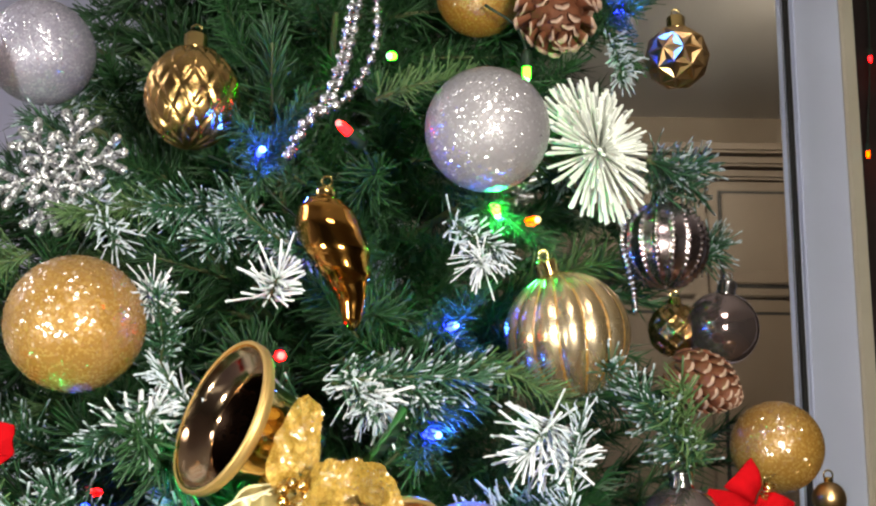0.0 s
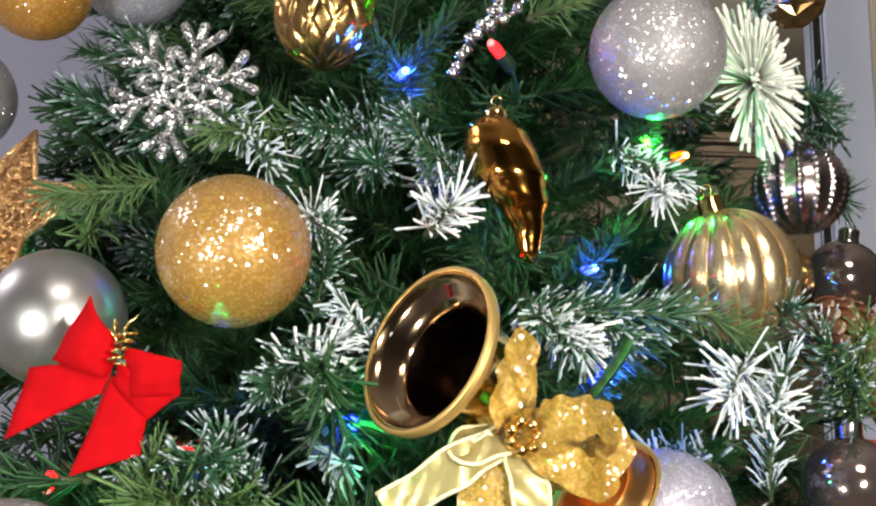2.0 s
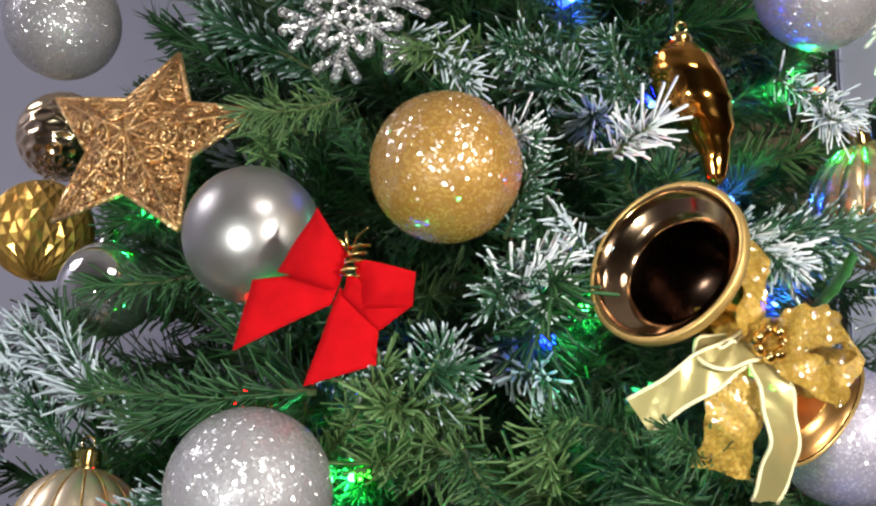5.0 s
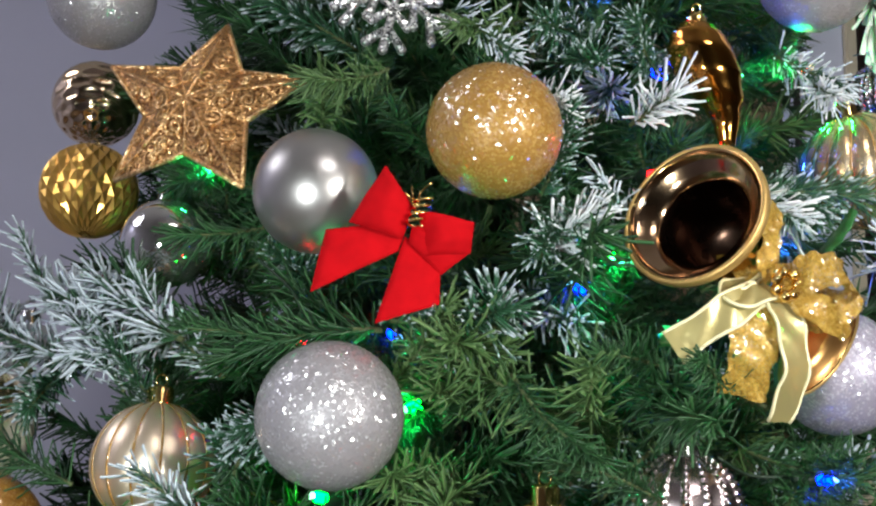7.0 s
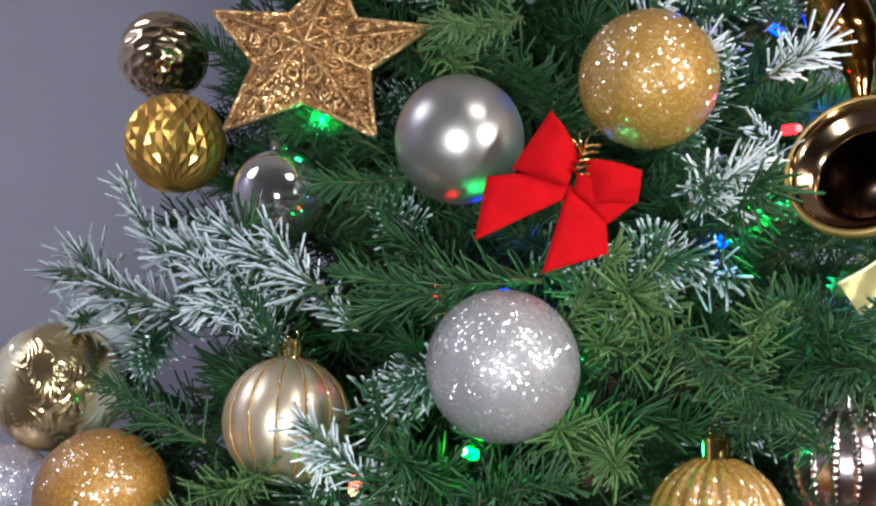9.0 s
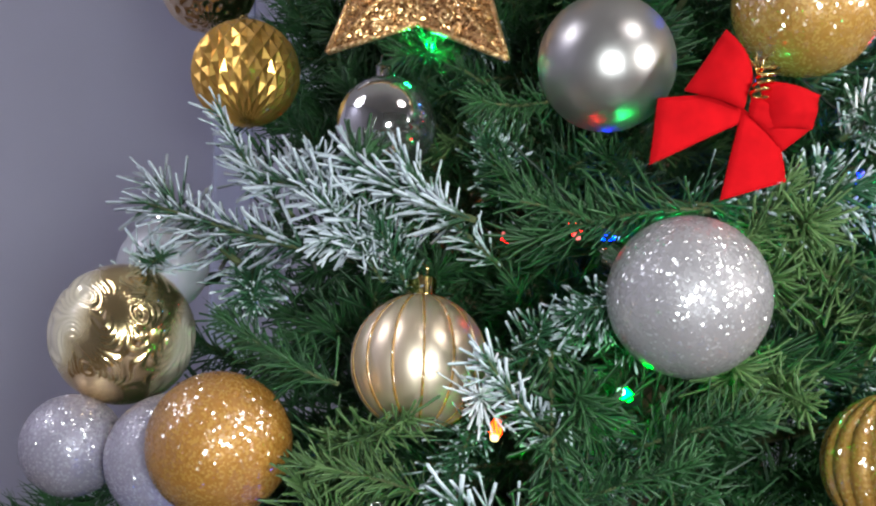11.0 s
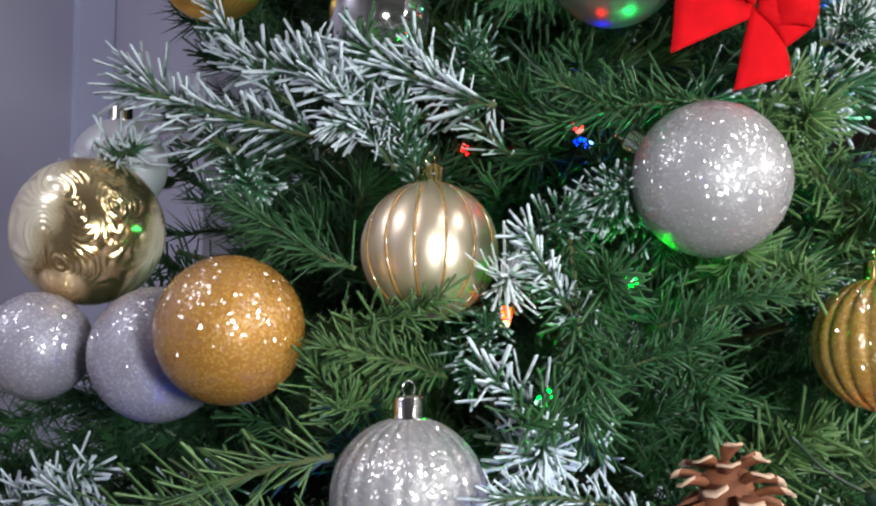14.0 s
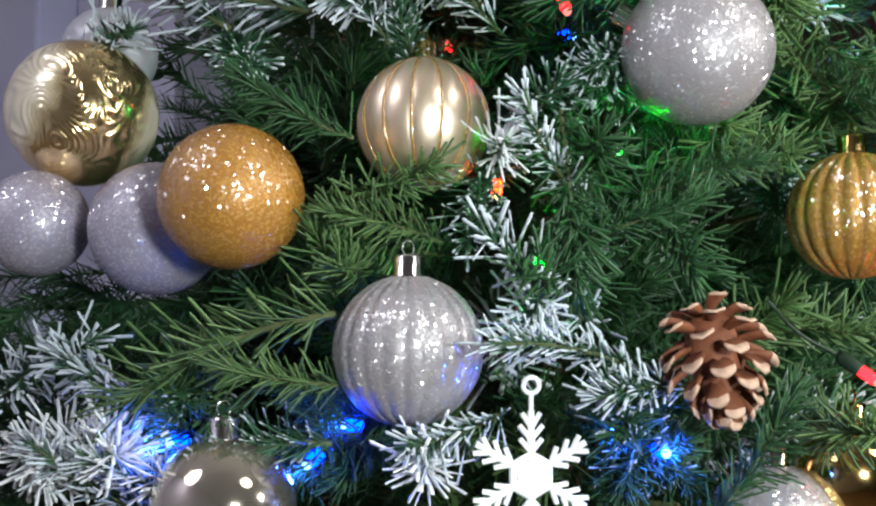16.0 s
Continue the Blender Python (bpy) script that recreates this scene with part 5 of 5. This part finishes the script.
twig((-0.237, 0.549, 1.248), (-0.87, -0.38, 0.33), "l", 0.90, 83)
twig((-0.468, 0.695, 1.207), (-0.28, -0.85, -0.44), "h", 0.80, 84)
twig((-0.372, 0.592, 1.177), (-0.36, -0.92, 0.15), "s", 0.80, 85)
twig((-0.398, 0.598, 1.141), (-0.68, -0.65, -0.35), "h", 0.70, 86)
twig((-0.379, 0.570, 1.107), (-0.81, -0.55, 0.21), "f", 0.90, 87)
twig((-0.432, 0.686, 1.285), (-0.44, -0.88, -0.20), "f", 0.70, 88)
twig((-0.498, 0.778, 1.271), (0.12, -0.92, 0.37), "f", 0.80, 89)
twig((-0.326, 0.554, 1.156), (-0.36, -0.93, -0.02), "g", 0.90, 90)
twig((-0.296, 0.536, 1.142), (-0.31, -0.93, -0.19), "g", 1.00, 91)
twig((-0.347, 0.557, 1.128), (-0.54, -0.80, 0.27), "g", 0.90, 92)
twig((-0.379, 0.562, 1.087), (-0.54, -0.84, 0.05), "f", 0.80, 93)
twig((-0.362, 0.547, 1.071), (-0.69, -0.32, 0.66), "h", 0.80, 94)
twig((-0.540, 0.706, 1.034), (-0.07, -0.94, 0.33), "s", 1.10, 95)
twig((-0.429, 0.577, 1.027), (-0.53, -0.82, 0.20), "s", 1.00, 96)
twig((-0.560, 0.733, 1.019), (-0.61, -0.79, -0.12), "s", 1.00, 97)
twig((-0.280, 0.501, 1.049), (-0.82, -0.53, 0.22), "l", 0.80, 98)
twig((-0.491, 0.654, 1.062), (0.08, -0.88, 0.46), "l", 0.80, 99)
twig((-0.440, 0.630, 1.137), (-0.58, -0.72, 0.38), "l", 0.80, 100)
twig((-0.354, 0.560, 1.121), (-0.26, -0.53, -0.80), "g", 0.90, 101)
twig((-0.518, 0.681, 1.048), (-0.65, -0.73, -0.22), "h", 0.80, 102)
twig((-0.553, 0.756, 1.075), (-0.03, -0.94, 0.34), "f", 0.90, 103)
twig((-0.532, 0.696, 1.037), (-0.22, -0.84, 0.50), "s", 1.20, 104)
twig((-0.552, 0.713, 1.013), (0.02, -1.00, -0.09), "s", 1.10, 105)
twig((-0.524, 0.677, 1.023), (-0.11, -0.98, 0.15), "s", 1.00, 106)
twig((-0.563, 0.757, 1.046), (0.09, -0.86, 0.51), "f", 0.80, 107)
twig((-0.509, 0.651, 1.013), (-0.09, -0.99, -0.04), "s", 0.90, 108)
twig((0.112, 0.628, 1.356), (-0.51, -0.67, 0.54), "h", 0.80, 109)
twig((0.130, 0.630, 1.326), (-0.42, -0.88, 0.21), "l", 0.80, 110)
twig((0.105, 0.629, 1.371), (0.13, -0.96, 0.24), "h", 0.70, 111)
for k, (x, y, z) in enumerate(((-0.425, 0.905, 1.495), (-0.412, 0.885, 1.461), (-0.420, 0.910, 1.432), (-0.400, 0.845, 1.408), (-0.415, 0.870, 1.385), (-0.395, 0.822, 1.372), (-0.432, 0.815, 1.335))):
    twig((x, y, z), (-0.55, -0.35 + 0.1 * (k % 3), 0.5 - 0.22 * (k % 4)), "g", 0.85, k + 3)
for k, (x, y, z, kind) in enumerate(((-0.345, 0.745, 1.512, "h"), (-0.318, 0.750, 1.522, "h"), (-0.365, 0.800, 1.500, "g"), (-0.352, 0.790, 1.480, "g"), (-0.335, 0.800, 1.530, "g"), (-0.380, 0.850, 1.520, "g"))):
    twig((x, y, z), (-0.80, -0.35, 0.25 - 0.2 * (k % 3)), kind, 0.95, k + 1)
twig((-0.214, 0.520, 1.262), (-0.25, -0.90, 0.10), "l", 0.95, 1)
twig((-0.203, 0.524, 1.255), (0.45, -0.80, -0.15), "h", 0.85, 2)

# ---- the rest of the foliage ----
FRONTS = [Vector((-0.1, 0.0, 1.30)), Vector((-0.38, 0.05, 1.22)), Vector((-0.63, 0.16, 1.14))]      # the open side of the room


def clear(tip, d, reach):
    """True where a twig neither grows into an ornament nor hangs in front of one."""
    for place, r in KEEP:
        out = Vector((place.x - AX, place.y - AY, 0.0)).normalized()
        for k in range(5):
            p = tip - d * reach * k / 4
            v = p - place
            if v.length < r + 0.016:
                return False
            for way in (out, *[(w - place).normalized() for w in FRONTS]):
                ahead = v.dot(way)
                if ahead > 0 and (v - way * ahead).length < r + 0.013:
                    return False
    return True


rng = random.Random(11)
made, tries = 0, 0
while made < 215 and tries < 9000:
    tries += 1
    z = rng.uniform(0.86, 1.78)
    a = radians(-90 + rng.uniform(-82, 62))
    r = girth(z) * rng.uniform(0.70, 0.96) * (0.88 if math.cos(a) < -0.55 else 1.0)
    tip = Vector((AX + r * math.cos(a), AY + r * math.sin(a), z))
    out = Vector((math.cos(a), math.sin(a), 0))
    d = (out + Vector((rng.uniform(-1, 1), rng.uniform(-1, 1), rng.uniform(-0.45, 0.75))) * 0.75).normalized()
    if not clear(tip, d, 0.10):
        continue
    kind = rng.choice("gggggglghgglf")
    twig(tip, d, kind, rng.uniform(0.85, 1.15), rng.randrange(60))
    made += 1


def inner_foliage():
    """Darker twigs deep in the tree and round its far side, too many to count."""
    rng = random.Random(5)
    base = []
    for s in range(4):
        v, f, t, axis = needles(90 + s, 0.13, 110, 0.027, 1.0, 0.0009, False)
        base.append((np.array([tuple(p) for p in v]), np.array(f)))
    vs, fs, n = [], [], 0
    for k in range(2520):
        z = rng.uniform(0.28, 2.42) if k % 3 == 0 else rng.uniform(0.80, 1.85)
        a = rng.uniform(0, 2 * math.pi) if k % 3 == 0 else radians(-90 + rng.uniform(-105, 85))
        r = girth(z) * (rng.uniform(0.35, 0.90) if k % 3 == 0 else rng.uniform(0.35, 0.88)) * (0.86 if math.cos(a) < -0.6 else 1.0)
        if k >= 1900:                # the full skirt at the tree's wall side
            z, a = rng.uniform(0.84, 1.10), radians(rng.uniform(172, 238))
            r = girth(z) * rng.uniform(0.55, 1.0)
        if k >= 2340:                # and behind the star
            z, a = rng.uniform(1.36, 1.66), radians(rng.uniform(182, 232))
            r = girth(z) * rng.uniform(0.55, 0.84)
        d = Vector((math.cos(a), math.sin(a), rng.uniform(-0.2, 0.6))) + Vector((rng.uniform(-1, 1), rng.uniform(-1, 1), rng.uniform(-1, 1))) * 0.5
        d.normalize()
        tip = Vector((AX + r * math.cos(a), AY + r * math.sin(a), z))
        if not clear(tip, d, 0.13):
            continue
        m = np.array(aim(tip - d * 0.13 - Vector((AX, AY, 0)), d, rng.uniform(0, 360)))
        v, f = base[k % 4]
        vs.append(v @ m[:3, :3].T + m[:3, 3])
        fs.append(f + n)
        n += len(v)
    me = bpy.data.meshes.new("inner_foliage")
    me.from_pydata(np.concatenate(vs).tolist(), [], np.concatenate(fs).tolist())
    me.materials.append(FIR)
    tagged(part("inner_foliage", me, FIR, tree, "dense dark green inner needles"), kind="stuff")


inner_foliage()


def boughs():
    """Wire boughs from the trunk out to the tips."""
    rng = random.Random(9)
    for k in range(90):
        z = 0.35 + 2.0 * k / 90
        a = k * 2.39996
        r = girth(z) * 0.70
        part("bough", tube([(0, 0, z - 0.05), (0.5 * r * math.cos(a), 0.5 * r * math.sin(a), z - 0.02), (r * math.cos(a), r * math.sin(a), z + 0.01)], [0.005, 0.004, 0.002], 6), STEM, tree)


boughs()
